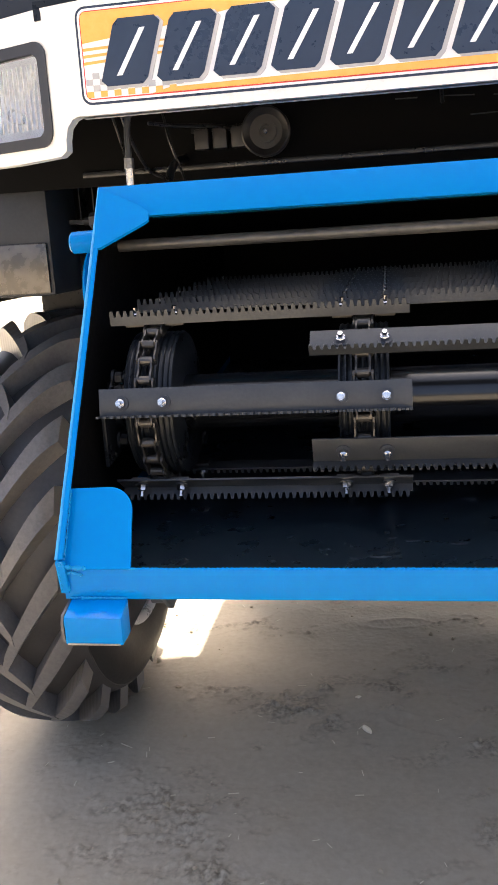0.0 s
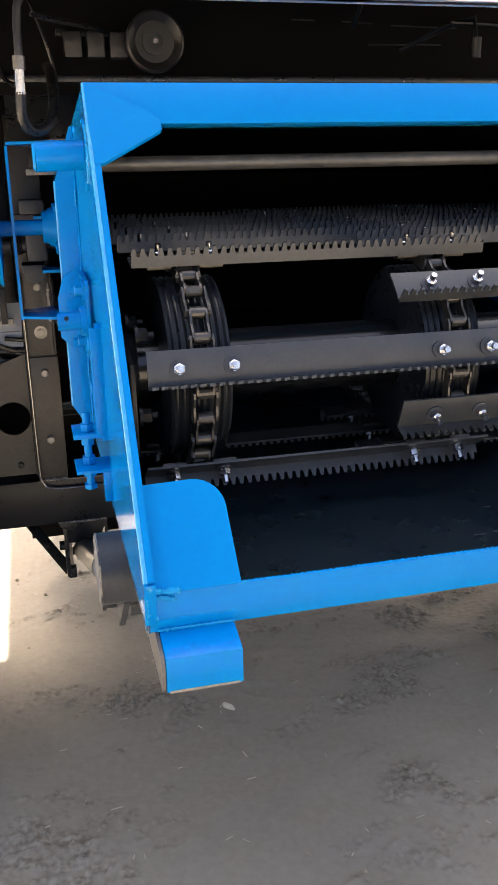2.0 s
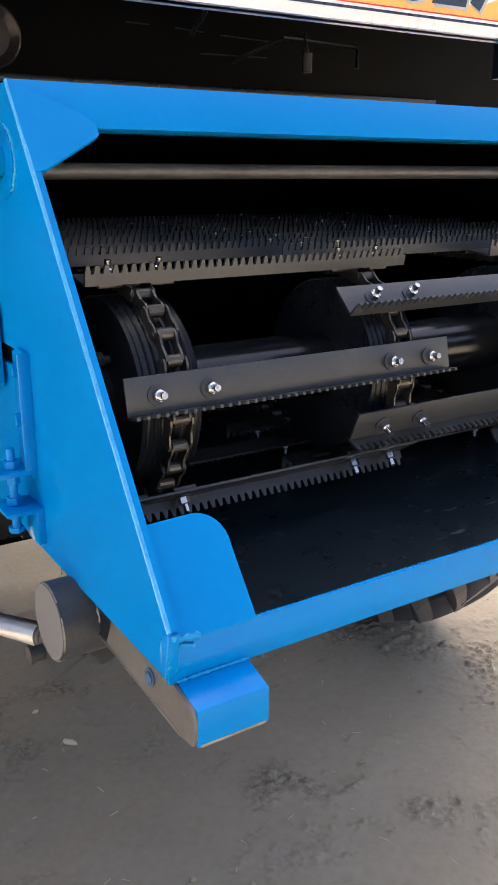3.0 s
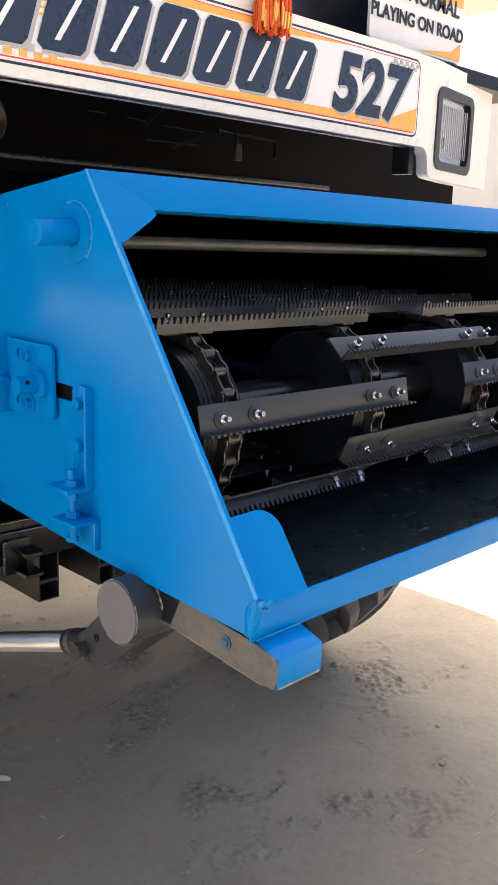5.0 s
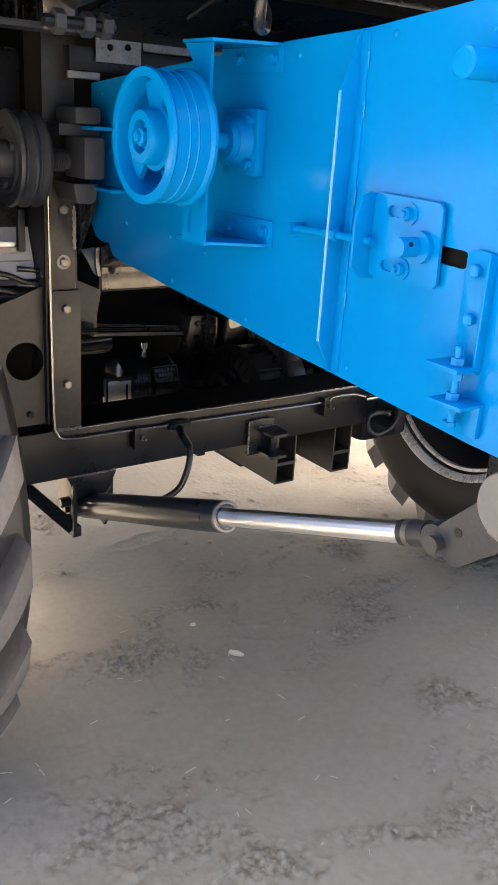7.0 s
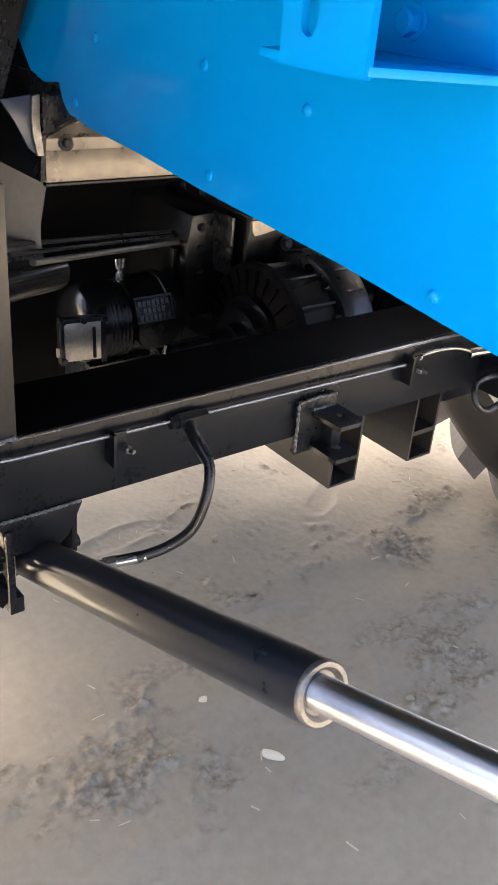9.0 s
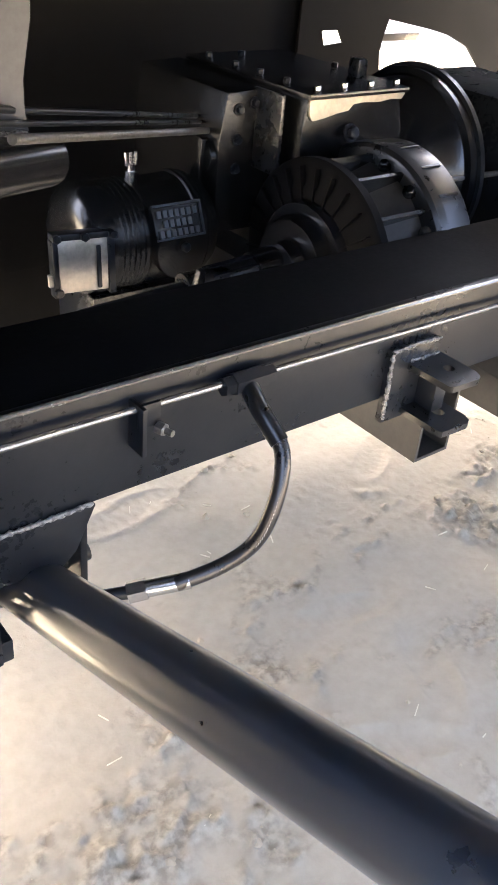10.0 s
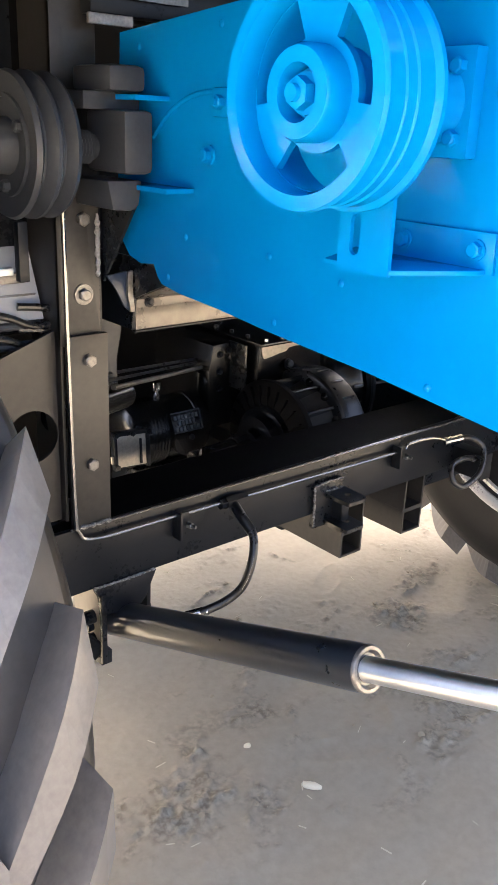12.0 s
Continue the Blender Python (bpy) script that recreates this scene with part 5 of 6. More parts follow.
part("weld_bead", bead(B(), [(0.05, 3.448, 1.052), (0.10, 3.447, 1.051), (0.142, 3.448, 1.052)], 0.006, 71), BWELD, rods)

# ---- threshing body behind the feeder ----
body = thing("threshing_body", "black painted sheet-steel threshing body of the harvester", "machine body", kind="structure")


# Ends of the highlight streaks drawn on the bulkhead.
STREAKS = ((0.86, 2.121, 1.04, 2.117), (0.80, 2.075, 1.0, 2.078), (0.73, 2.128, 0.81, 2.124), (0.60, 2.130, 0.66, 2.129))


def threshing_body():
    # Rear wall and belly: shade under the body is put into their black.
    part("rear_wall", box(B(), (-0.17, 4.30, 0.50), (1.33, 4.31, 2.30)), DIMBLACK, body)
    # Unseen hull sides; the left one is set to trim the sun patch.
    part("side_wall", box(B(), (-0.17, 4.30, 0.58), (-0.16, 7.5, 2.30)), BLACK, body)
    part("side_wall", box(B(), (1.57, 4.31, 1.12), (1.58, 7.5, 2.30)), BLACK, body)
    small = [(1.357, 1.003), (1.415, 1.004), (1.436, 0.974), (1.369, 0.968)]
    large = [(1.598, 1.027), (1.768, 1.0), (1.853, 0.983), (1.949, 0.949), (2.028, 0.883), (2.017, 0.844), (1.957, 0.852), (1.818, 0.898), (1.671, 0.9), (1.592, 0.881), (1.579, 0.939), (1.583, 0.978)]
    # Added mask: hides the bright background except through two cut gaps.
    part("gap_mask", prism(B(), [(1.28, 0.55), (2.45, 0.55), (2.45, 1.12), (1.28, 1.12)], "y", 4.28, 4.288, holes=[small, large]), DIMBLACK, body, "added black mask with openings for the bright gaps")
    part("opening_strap", box(B(), (1.585, 4.282, 0.972), (1.73, 4.292, 0.992), 0.002), SHEET, body, "brown strap across the opening")
    # Added low wall that keeps light from behind off the ground.
    part("rear_light_stop", box(B(), (-0.17, 4.302, 0.19), (1.33, 4.309, 0.499)), DIMBLACK, body)
    # Added sheet that closes off the bright background higher up.
    part("upper_mask", box(B(), (1.331, 4.30, 1.115), (2.45, 4.31, 2.3)), DIMBLACK, body, "added black sheet covering the brightness above the gaps")
    part("beige_panel", prism(B(), [(-0.60, 2.12), (-0.45, 2.10), (-0.44, 1.27), (-0.52, 1.27), (-0.545, 1.62)], "y", 4.008, 4.014), BEIGE, body, "beige side panel")
    # Two sheets added to close bright gaps left of the drive.
    part("upper_gap_sheet", box(B(), (-1.0, 4.02, 1.75), (-0.621, 4.03, 2.30)), DIMBLACK, body, "added black sheet over a bright upper gap")
    part("side_gap_sheet", box(B(), (-0.62, 4.02, 0.86), (-0.11, 4.03, 2.30)), BLACK, body, "added black sheet in place of dark machinery behind the drive")
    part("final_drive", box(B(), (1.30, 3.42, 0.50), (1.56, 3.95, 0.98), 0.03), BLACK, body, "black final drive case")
    part("belly", box(B(), (-0.10, 3.42, 1.30), (1.34, 4.30, 1.31)), DIMBLACK, body)
    part("stone_trap", prism(B(), [(3.085, 1.352), (3.215, 1.303), (3.224, 1.296), (3.224, 1.279), (3.230, 1.279), (3.230, 1.298), (3.219, 1.309), (3.085, 1.358)], "x", 0.048, 1.30, bev=0.001), SHEET, body, "folded plain sheet under the throat")
    part("trap_face", prism(B(), [(3.230, 1.233), (3.2315, 1.278), (3.237, 1.278), (3.235, 1.233)], "x", 0.050, 1.30, bev=0.001), SHEET, body, "plain face sheet with worn edges")
    part("trap_edge", box(B(), (0.048, 3.228, 1.228), (1.30, 3.24, 1.2325), 0.001), BLACK, body, "black lower edge")
    part("chute_strip", prism(B(), [(0.029, 1.352), (0.040, 1.355), (0.0375, 1.321), (0.044, 1.273), (0.034, 1.273), (0.028, 1.303), (0.027, 1.325)], "y", 3.222, 3.229, bev=0.001), STEEL, body, "pale bent edge strip")
    part("chute_flap", prism(B(), [(-0.015, 1.347), (0.030, 1.353), (0.028, 1.31), (0.036, 1.274), (0.024, 1.283), (0.006, 1.318)], "y", 3.23, 3.236, bev=0.001), NAVY, body, "dark blue corner flap")
    part("trap_end", prism(B(), [(3.10, 1.350), (3.222, 1.30), (3.231, 1.235), (3.40, 1.235), (3.40, 1.38), (3.10, 1.38)], "x", 0.041, 0.0475), BLACK, body)
    part("trap_bolt", bolt(B(), (0.078, 3.224, 1.289), (0, -1, 0.1), 0.013, 0.007, 0.011), BLACK, body)
    # rounded front sheet of the threshing drum
    prof = [(3.30 + 0.42 * (1 - math.cos(t)), 1.80 + 0.52 * math.sin(t)) for t in np.linspace(0, 1.5, 14)]
    back = [(y + 0.006, z - 0.004) for y, z in prof[::-1]]
    # The sheen on this sheet is put into its lighter grey.
    part("drum_sheet", prism(B(), [*prof, *back], "x", -0.02, 1.30), DRUM, body, "rounded drum sheet, dust and sheen put into its grey")
    part("throat_beam", box(B(), (-0.05, 3.21, 1.80), (1.34, 3.25, 1.86), 0.003), BLACK, body)
    part("throat_bracket", prism(B(), [(0.015, 1.826), (0.143, 1.826), (0.143, 1.91), (0.015, 1.91)], "y", 3.193, 3.201, holes=[ring2d((0.055, 1.862), 0.009, 14), ring2d((0.105, 1.866), 0.009, 14)]), STEEL, body, "pale drilled steel bracket")
    part("throat_strap", box(B(), (0.15, 3.195, 1.86), (0.62, 3.205, 1.885), 0.002), STEEL, body, "pale worn steel strap")
    part("throat_strap", box(B(), (-0.06, 3.20, 1.782), (0.03, 3.208, 1.80), 0.002), STEEL, body, "pale worn steel strap")
    # The bulkhead's black holds the shade under the cab.
    part("bulkhead", box(B(), (-0.62, 2.70, 1.96), (2.4, 2.71, 2.30)), DIMBLACK, body, "black sheet under the cab floor")
    part("bulkhead_rib", box(B(), (-0.3, 2.685, 1.985), (1.6, 2.70, 2.0), 0.002), GLOSS, body)
    part("bulkhead_step", prism(B(), [(2.70, 1.962), (3.20, 1.88), (3.20, 1.886), (2.70, 1.968)], "x", -0.1, 2.3), BLACK, body)
    # Highlight streaks put in as thin grey cylinders.
    for xa, za, xb, zb in STREAKS:
        part("streak", cyl(B(), (xa, 2.6985, za), (xb, 2.6985, zb), 0.0016, n=6), DARKGREY, body, "thin grey line standing in for a highlight streak")
    part("cab_floor", box(B(), (-0.20, 2.17, 2.29), (2.0, 4.6, 2.33)), BLACK, body)
    # Unseen blocks above the body, placed and sized to shade the ground.
    part("tank_shader", box(B(), (-1.10, 2.7, 2.90), (3.1, 5.36, 3.70)), CREAM, body, "unseen tank block, sized to cast the ground shadow")
    part("rear_shader", box(B(), (-0.10, 4.6, 2.3), (2.5, 8.2, 2.9)), CREAM, body, "unseen rear block, added to shade the ground")
    part("cab_roof", box(B(), (-0.55, 2.05, 3.70), (1.85, 3.6, 3.85), 0.03), CREAM, body, "unseen cream cab roof, added for its shadow")


threshing_body()

# ---- cab front ----
def bent(bm):
    """The ends of the front swing back past the decal."""
    for v in bm.verts:
        d = max(0.0, -0.10 - v.co.x)
        v.co.y += 0.45 * d + 0.25 * min(d, 0.1) + 0.2 * max(0.0, v.co.x - 1.32)
    return bm


def round_rect(x0, z0, x1, z1, r, n=5):
    out = []
    for cx, cz, a in ((x1 - r, z0 + r, -90), (x1 - r, z1 - r, 0), (x0 + r, z1 - r, 90), (x0 + r, z0 + r, 180)):
        out += [(cx + r * math.cos(radians(a + 90 * i / n)), cz + r * math.sin(radians(a + 90 * i / n))) for i in range(n + 1)]
    return out


front = thing("front_panel", "cream painted cab front panel with a striped racing decal", "front panel")
LAMPS = ((-0.455, -0.185), (1.405, 1.675))


def front_panel():
    edge = [(-0.62, 1.992), (-0.30, 1.992), (-0.165, 1.996), (-0.145, 2.006), (-0.143, 2.03), (-0.135, 2.055), (-0.115, 2.07), (-0.10, 2.073)]
    outline = edge + [(x, 2.073) for x in np.linspace(0.0, 1.22, 8)] + [(1.22 - x, z) for x, z in edge[::-1]] + [(1.84, 2.315)] + [(x, 2.315) for x in np.linspace(1.4, -0.18, 9)] + [(-0.62, 2.315)]
    holes = [round_rect(a, 2.028, b, 2.245, 0.03) for a, b in LAMPS]
    part("panel", bent(prism(B(), outline, "y", 2.112, 2.150, holes=holes)), CREAM, front)
    part("panel_lower_fold", bent(box(B(), (-0.10, 2.13, 2.073), (1.32, 2.17, 2.079))), CREAM, front)
    part("panel_top_fold", bent(box(B(), (-0.60, 2.114, 2.313), (1.82, 2.30, 2.322), 0.002)), CREAM, front)
    # decal: border, white field, red line, orange bands, blocks
    x0, x1, z0, z1 = -0.085, 1.285, 2.094, 2.294
    lay = lambda n: (2.112 - 0.0012 * n - 0.0012, 2.112 - 0.0012 * n)
    part("decal_border", prism(B(), round_rect(x0, z0, x1, z1, 0.022), "y", *lay(0)), NAVY, front, "dark blue decal outline")
    part("decal_field", prism(B(), round_rect(x0 + 0.005, z0 + 0.005, x1 - 0.005, z1 - 0.005, 0.018), "y", *lay(1)), VINYL, front, "white decal field")
    part("decal_line", prism(B(), round_rect(x0 + 0.010, z0 + 0.010, x1 - 0.010, z1 - 0.010, 0.015), "y", *lay(2)), RED, front, "thin red decal line")
    part("decal_field", prism(B(), round_rect(x0 + 0.0125, z0 + 0.0125, x1 - 0.0125, z1 - 0.0125, 0.013), "y", *lay(3)), VINYL, front, "white decal field")
    part("decal_band", prism(B(), [(x0 + 0.16, z0 + 0.0125), (x1 - 0.03, z0 + 0.0125), (x1 - 0.0125, z0 + 0.02), (x1 - 0.0125, z0 + 0.075), (1.15, z0 + 0.036), (0.7, z0 + 0.028), (x0 + 0.2, z0 + 0.022)], "y", *lay(4)), ORANGE, front, "orange decal band")
    part("decal_band", prism(B(), [(x0 + 0.0125, z1 - 0.02), (x0 + 0.02, z1 - 0.0125), (x1 - 0.3, z1 - 0.0125), (x1 - 0.5, z1 - 0.025), (0.3, z1 - 0.03), (0.08, z1 - 0.06), (x0 + 0.0125, z1 - 0.075)], "y", *lay(4)), ORANGE, front, "orange decal band")
    for k in range(3):
        part("decal_stripe", prism(B(), [(x0 + 0.0125, z1 - 0.085 - 0.014 * k), (0.10, z1 - 0.080 - 0.012 * k), (0.14, z1 - 0.083 - 0.012 * k), (x0 + 0.0125, z1 - 0.091 - 0.014 * k)], "y", *lay(4)), ORANGE, front, "thin orange decal stripe")
    rng = random.Random(5)
    check = lambda a, b, w, h, mat: part("decal_check", box(B(), (a, lay(5)[0], b), (a + w, lay(5)[1], b + h)), mat, front)
    for i in range(14):
        for j in range(4 if i < 4 else 2):
            if (i + j) % 2 == 0:
                a, b = x0 + 0.014 + 0.0155 * i, z0 + 0.014 + 0.0125 * j
                check(a, b, 0.0152, 0.0122, ORANGE if j == 0 else SHADE)
    for i in range(10):
        for j in range(2):
            if (i + j) % 2 == 0:
                a, b = x1 - 0.026 - 0.0125 * i, z1 - 0.024 - 0.0095 * j
                check(a, b, 0.0122, 0.0092, SHADE)
    # the maker's mark as plain slanted blocks
    sl = 0.035
    blocks = [(-0.035 + 0.124 * k, 0.104) for k in range(7)]
    for x, w in blocks:
        for name, mat, off, n in (("mark_shadow", SHADE, 0.008, 5), ("mark_block", NAVY, 0.0, 6)):
            zb, zt = 2.128 - off * 0.7, 2.262 - off * 0.3
            poly = [(x + off, zb + 0.012), (x + off + 0.012, zb), (x + w + off - 0.012, zb), (x + w + off, zb + 0.012), (x + w + sl + off, zt - 0.012), (x + w + sl + off - 0.012, zt), (x + sl + off + 0.012, zt), (x + sl + off, zt - 0.012)]
            part(name, prism(B(), poly, "y", *lay(n)), mat, front, "dark blue slanted plain block" if mat is NAVY else "grey drop shadow of a block")
        # a narrow pale slash across each block
        xm = x + 0.5 * w + 0.5 * sl
        part("mark_slash", prism(B(), [(xm - 0.034, 2.148), (xm - 0.022, 2.148), (xm + 0.036, 2.240), (xm + 0.024, 2.240)], "y", *lay(7)), VINYL, front, "pale slash across a block")
    for k, (mat, dx, n) in enumerate(((SHADE, 0.006, 5), (NAVY, 0.0, 6))):
        cu = bpy.data.curves.new("number", "FONT")
        cu.body, cu.size, cu.extrude, cu.offset, cu.shear, cu.space_character = "527", 0.186, 0.0006, 0.0075, 0.22, 1.06
        cu.materials.append(mat)
        ob = new("number", cu)
        ob.parent = front
        ob.matrix_basis = Matrix.Translation((0.912 + dx, 2.112 - 0.0012 * n - 0.0006, 2.130 - dx)) @ Matrix.Rotation(math.pi / 2, 4, "X")


front_panel()


def headlamp(x0, x1, label):
    h = thing("headlamp", label, "headlamp", "headlamps")
    bm = bent(prism(B(), round_rect(x0 - 0.004, 2.022, x1 + 0.004, 2.251, 0.034), "y", 2.106, 2.16, holes=[round_rect(x0 + 0.022, 2.046, x1 - 0.022, 2.226, 0.02)]))
    part("bezel", bm, PLASTIC, h, "dark rubber lamp surround")
    bm = B()                                  # dished reflector
    rows = []
    for k in range(6):
        u = k / 5
        sc = 1 - 0.75 * u
        ring = round_rect(-0.112 * sc, -0.09 * sc, 0.112 * sc, 0.09 * sc, 0.02 * sc + 0.001)
        rows.append([bm.verts.new(((x0 + x1) / 2 + p, 2.135 + 0.075 * math.sqrt(u), 2.136 + q)) for p, q in ring])
    for a, b in zip(rows, rows[1:]):
        for i in range(len(a)):
            bm.faces.new((a[i], a[(i + 1) % len(a)], b[(i + 1) % len(a)], b[i]))
    bm.faces.new(rows[-1])
    part("reflector", bent(bm), REFLECTOR, h, "silver dished reflector")
    n = 30
    a, b = x0 + 0.023, x1 - 0.023
    flute = [(a + (b - a) * i / n, 2.118 - 0.0022 * (i % 2)) for i in range(n + 1)]
    part("lens", bent(prism(B(), flute + [(x, 2.124) for x, y in flute[::-1]], "z", 2.048, 2.224)), GLASS, h, "fluted clear lamp glass")
    # Opaque grey strips stand in for light streaks on the fluted glass.
    for k in range(15):
        xr = a + (b - a) * (k + 0.5) / 15
        part("lens_streak", bent(box(B(), (xr - 0.0022, 2.1145, 2.066), (xr + 0.0022, 2.1165, 2.206), 0.0006)), SHADE, h)
    part("bulb", bent(cyl(B(), ((x0 + x1) / 2, 2.15, 2.11), ((x0 + x1) / 2, 2.20, 2.11), 0.016, n=20)), GLASS, h)


headlamp(*LAMPS[0], "rectangular headlamp with fluted glass in a black surround")
headlamp(*LAMPS[1], "rectangular headlamp with clear glass in shade")

cab = thing("cab_shell", "cab windscreen with pale blue pillars above the front panel", "cab")
part("windscreen", box(B(), (-0.50, 2.34, 2.33), (1.80, 2.348, 3.55)), BLACKV, cab, "dark windscreen glass")
for x in (-0.14, 0.62, 1.36):
    part("pillar", box(B(), (x - 0.03, 2.29, 2.322), (x + 0.03, 2.34, 3.55), 0.004), BLUE, cab, "blue painted cab pillar")
part("corner_guard", box(B(), (1.60, 2.36, 2.325), (1.76, 2.52, 2.52), 0.01), NAVY, cab, "dark blue corner guard")
part("corner_lamp", box(B(), (1.60, 2.355, 2.52), (1.76, 2.52, 2.75), 0.01), RED, cab, "red corner lamp")
part("sill_box", box(B(), (0.62, 2.20, 2.322), (0.86, 2.28, 2.46), 0.015), CREAM, cab, "small cream box on the sill")

board = thing("notice_board", "small white and orange notice board with black lettering", "sign", at=(1.40, 2.21, 2.42))


def notice_board():
    part("plate", prism(B(), round_rect(1.17, 2.345, 1.62, 2.56, 0.015), "y", 2.205, 2.214), VINYL, board)
    part("band", prism(B(), [(1.18, 2.50), (1.61, 2.50), (1.61, 2.55), (1.18, 2.55)], "y", 2.2025, 2.2046), ORANGE, board, "orange band")
    part("band", prism(B(), [(1.40, 2.352), (1.61, 2.352), (1.61, 2.40), (1.56, 2.372)], "y", 2.2025, 2.2046), ORANGE, board, "orange corner flash")
    for text, z, size in (("FOR NORMAL", 2.47, 0.062), ("PLAYING ON ROAD", 2.405, 0.05)):
        cu = bpy.data.curves.new("lettering", "FONT")
        cu.body, cu.size, cu.extrude, cu.align_x = text, size, 0.0006, "CENTER"
        cu.offset = 0.0012
        ob = new("lettering", cu)
        cu.materials.append(BLACKV)
        ob.parent = board
        ob.matrix_basis = Matrix.Translation((-0.005, -0.008, z - 2.42)) @ Matrix.Rotation(math.pi / 2, 4, "X")
    for x in (1.25, 1.55):
        part("bracket", box(B(), (x, 2.214, 2.318), (x + 0.03, 2.22, 2.40), 0.001), BLUE, board, "blue bracket")


notice_board()

tassel = thing("hanging_tassel", "red and orange woollen tassel hanging over the front", "tassel")


def hanging_tassel():
    rng = random.Random(8)
    bm = B()
    for k in range(150):
        a, r = rng.uniform(0, 6.28), rng.uniform(0.0, 0.052)
        top = Vector((0.675 + 0.4 * r * math.cos(a), 2.085 + 0.4 * r * math.sin(a), 2.40))
        end = Vector((0.675 + r * math.cos(a), 2.085 + 0.6 * r * math.sin(a), 2.245 + rng.uniform(0, 0.03)))
        tube(bm, [top, (top + end) / 2 + Vector((0.012 * math.cos(a), 0, 0)), end], 0.0032, n=5, steps=3)
    part("wool", bm, TASSEL, tassel)
    tip = B()
    for k in range(60):
        a, r = rng.uniform(0, 6.28), rng.uniform(0.0, 0.05)
        p = Vector((0.675 + r * math.cos(a), 2.085 + 0.6 * r * math.sin(a), 2.25 + rng.uniform(0, 0.03)))
        tube(tip, [p + Vector((0, -0.002, 0.035)), p + Vector((0, -0.002, 0.015)), p], 0.0034, n=5, steps=2)
    part("wool_tip", tip, ORANGE, tassel, "orange wool tips")
    part("cord", cyl(B(), (0.675, 2.085, 2.39), (0.675, 2.25, 2.50), 0.003, n=8), TASSEL, tassel)


hanging_tassel()

# ---- under the cab ----
horn = thing("horn", "round black horn with a bright centre nut under the cab", "horn")
part("horn_body", lathe(B(), [(0.0, 0.006), (0.0, 0.045), (-0.014, 0.062), (-0.010, 0.067), (0.012, 0.067), (0.03, 0.045), (0.045, 0.02), (0.045, 0.006)], (0.25, 2.635, 2.067), "y", 40), PLASTIC, horn)
part("ring", lathe(B(), [(-0.006, 0.018), (-0.006, 0.03), (0.002, 0.03), (0.002, 0.018)], (0.25, 2.632, 2.067), "y", 28), PLASTIC, horn)
part("centre_nut", bolt(B(), (0.25, 2.628, 2.067), (0, -1, 0), 0.013, 0.008), ZINC, horn, "bright nut")
part("stalk", box(B(), (0.235, 2.66, 2.06), (0.265, 2.705, 2.075), 0.001), BLACK, horn)

relays = thing("relay_row", "three black relay boxes on a bracket under the cab", "relay box")
for k in range(3):
    part("relay", box(B(), (0.045 + 0.052 * k, 2.655, 2.035), (0.085 + 0.052 * k, 2.695, 2.09), 0.004), PLASTIC, relays)
part("relay_bracket", box(B(), (0.03, 2.69, 2.085), (0.21, 2.702, 2.10), 0.001), BLACK, relays)

down = thing("down_pipe", "pale grey pipe with brass joint bent into a black hose", "pipe")
part("pipe", tube(B(), [(0.02, 2.36, 2.115), (-0.03, 2.355, 2.113), (-0.052, 2.352, 2.10), (-0.06, 2.352, 2.06), (-0.062, 2.355, 1.98)], 0.008, n=12), DARKGREY, down)
part("joint", cyl(B(), (-0.062, 2.355, 2.00), (-0.063, 2.356, 1.975), 0.0125, n=6), STEEL, down)
part("sleeve", cyl(B(), (-0.063, 2.356, 1.975), (-0.064, 2.358, 1.93), 0.0105, n=14), ZINC, down, "silver crimped sleeve")
part("hose", tube(B(), [(-0.064, 2.358, 1.935), (-0.065, 2.365, 1.89), (-0.05, 2.385, 1.865), (-0.02, 2.41, 1.87), (0.0, 2.45, 1.91), (0.005, 2.55, 1.99), (0.005, 2.70, 2.02)], 0.011, n=12), HOSE, down)

wires = thing("wiring", "thin loose black wires and cables under the cab", "wiring")
for k, pts in enumerate(([(-0.14, 2.5, 2.25), (-0.12, 2.55, 2.1), (-0.10, 2.66, 2.0), (-0.06, 2.69, 1.97)], [(-0.03, 2.6, 2.15), (0.0, 2.55, 2.05), (0.02, 2.6, 1.96), (0.0, 2.72, 1.9)],
                         [(-0.03, 2.45, 2.09), (0.03, 2.5, 2.085), (0.10, 2.6, 2.09), (0.16, 2.69, 2.09)], [(-0.2, 2.6, 2.25), (-0.16, 2.6, 2.1), (-0.15, 2.68, 1.98)],
                         [(0.55, 2.5, 2.28), (0.62, 2.55, 2.20), (0.70, 2.5, 2.15), (0.72, 2.6, 2.10)])):
    part("wire", tube(B(), pts, 0.0035 if k % 2 else 0.005, n=8), HOSE, wires)

catch = thing("cab_linkage", "small black bent rods of the cab linkage", "linkage")
part("rod", tube(B(), [(0.88, 2.68, 2.06), (0.95, 2.60, 2.10), (1.02, 2.56, 2.12), (1.02, 2.55, 2.07)], 0.006, n=8, smooth=False), BLACK, catch)
part("rod", tube(B(), [(0.96, 2.57, 2.11), (1.18, 2.55, 2.10), (1.18, 2.55, 2.05)], 0.006, n=8, smooth=False), BLACK, catch)
part("knob", cyl(B(), (1.02, 2.55, 2.075), (1.02, 2.55, 2.03), 0.013, n=12), PLASTIC, catch)
part("hanger", box(B(), (1.30, 2.14, 2.00), (1.325, 2.2, 2.09), 0.004), BLACK, catch)

# drive at the rear of the feeder: grooved pulley, shaft and bearing block
drive = thing("grooved_pulley", "black two-groove belt pulley on the feeder drive shaft", "pulley")
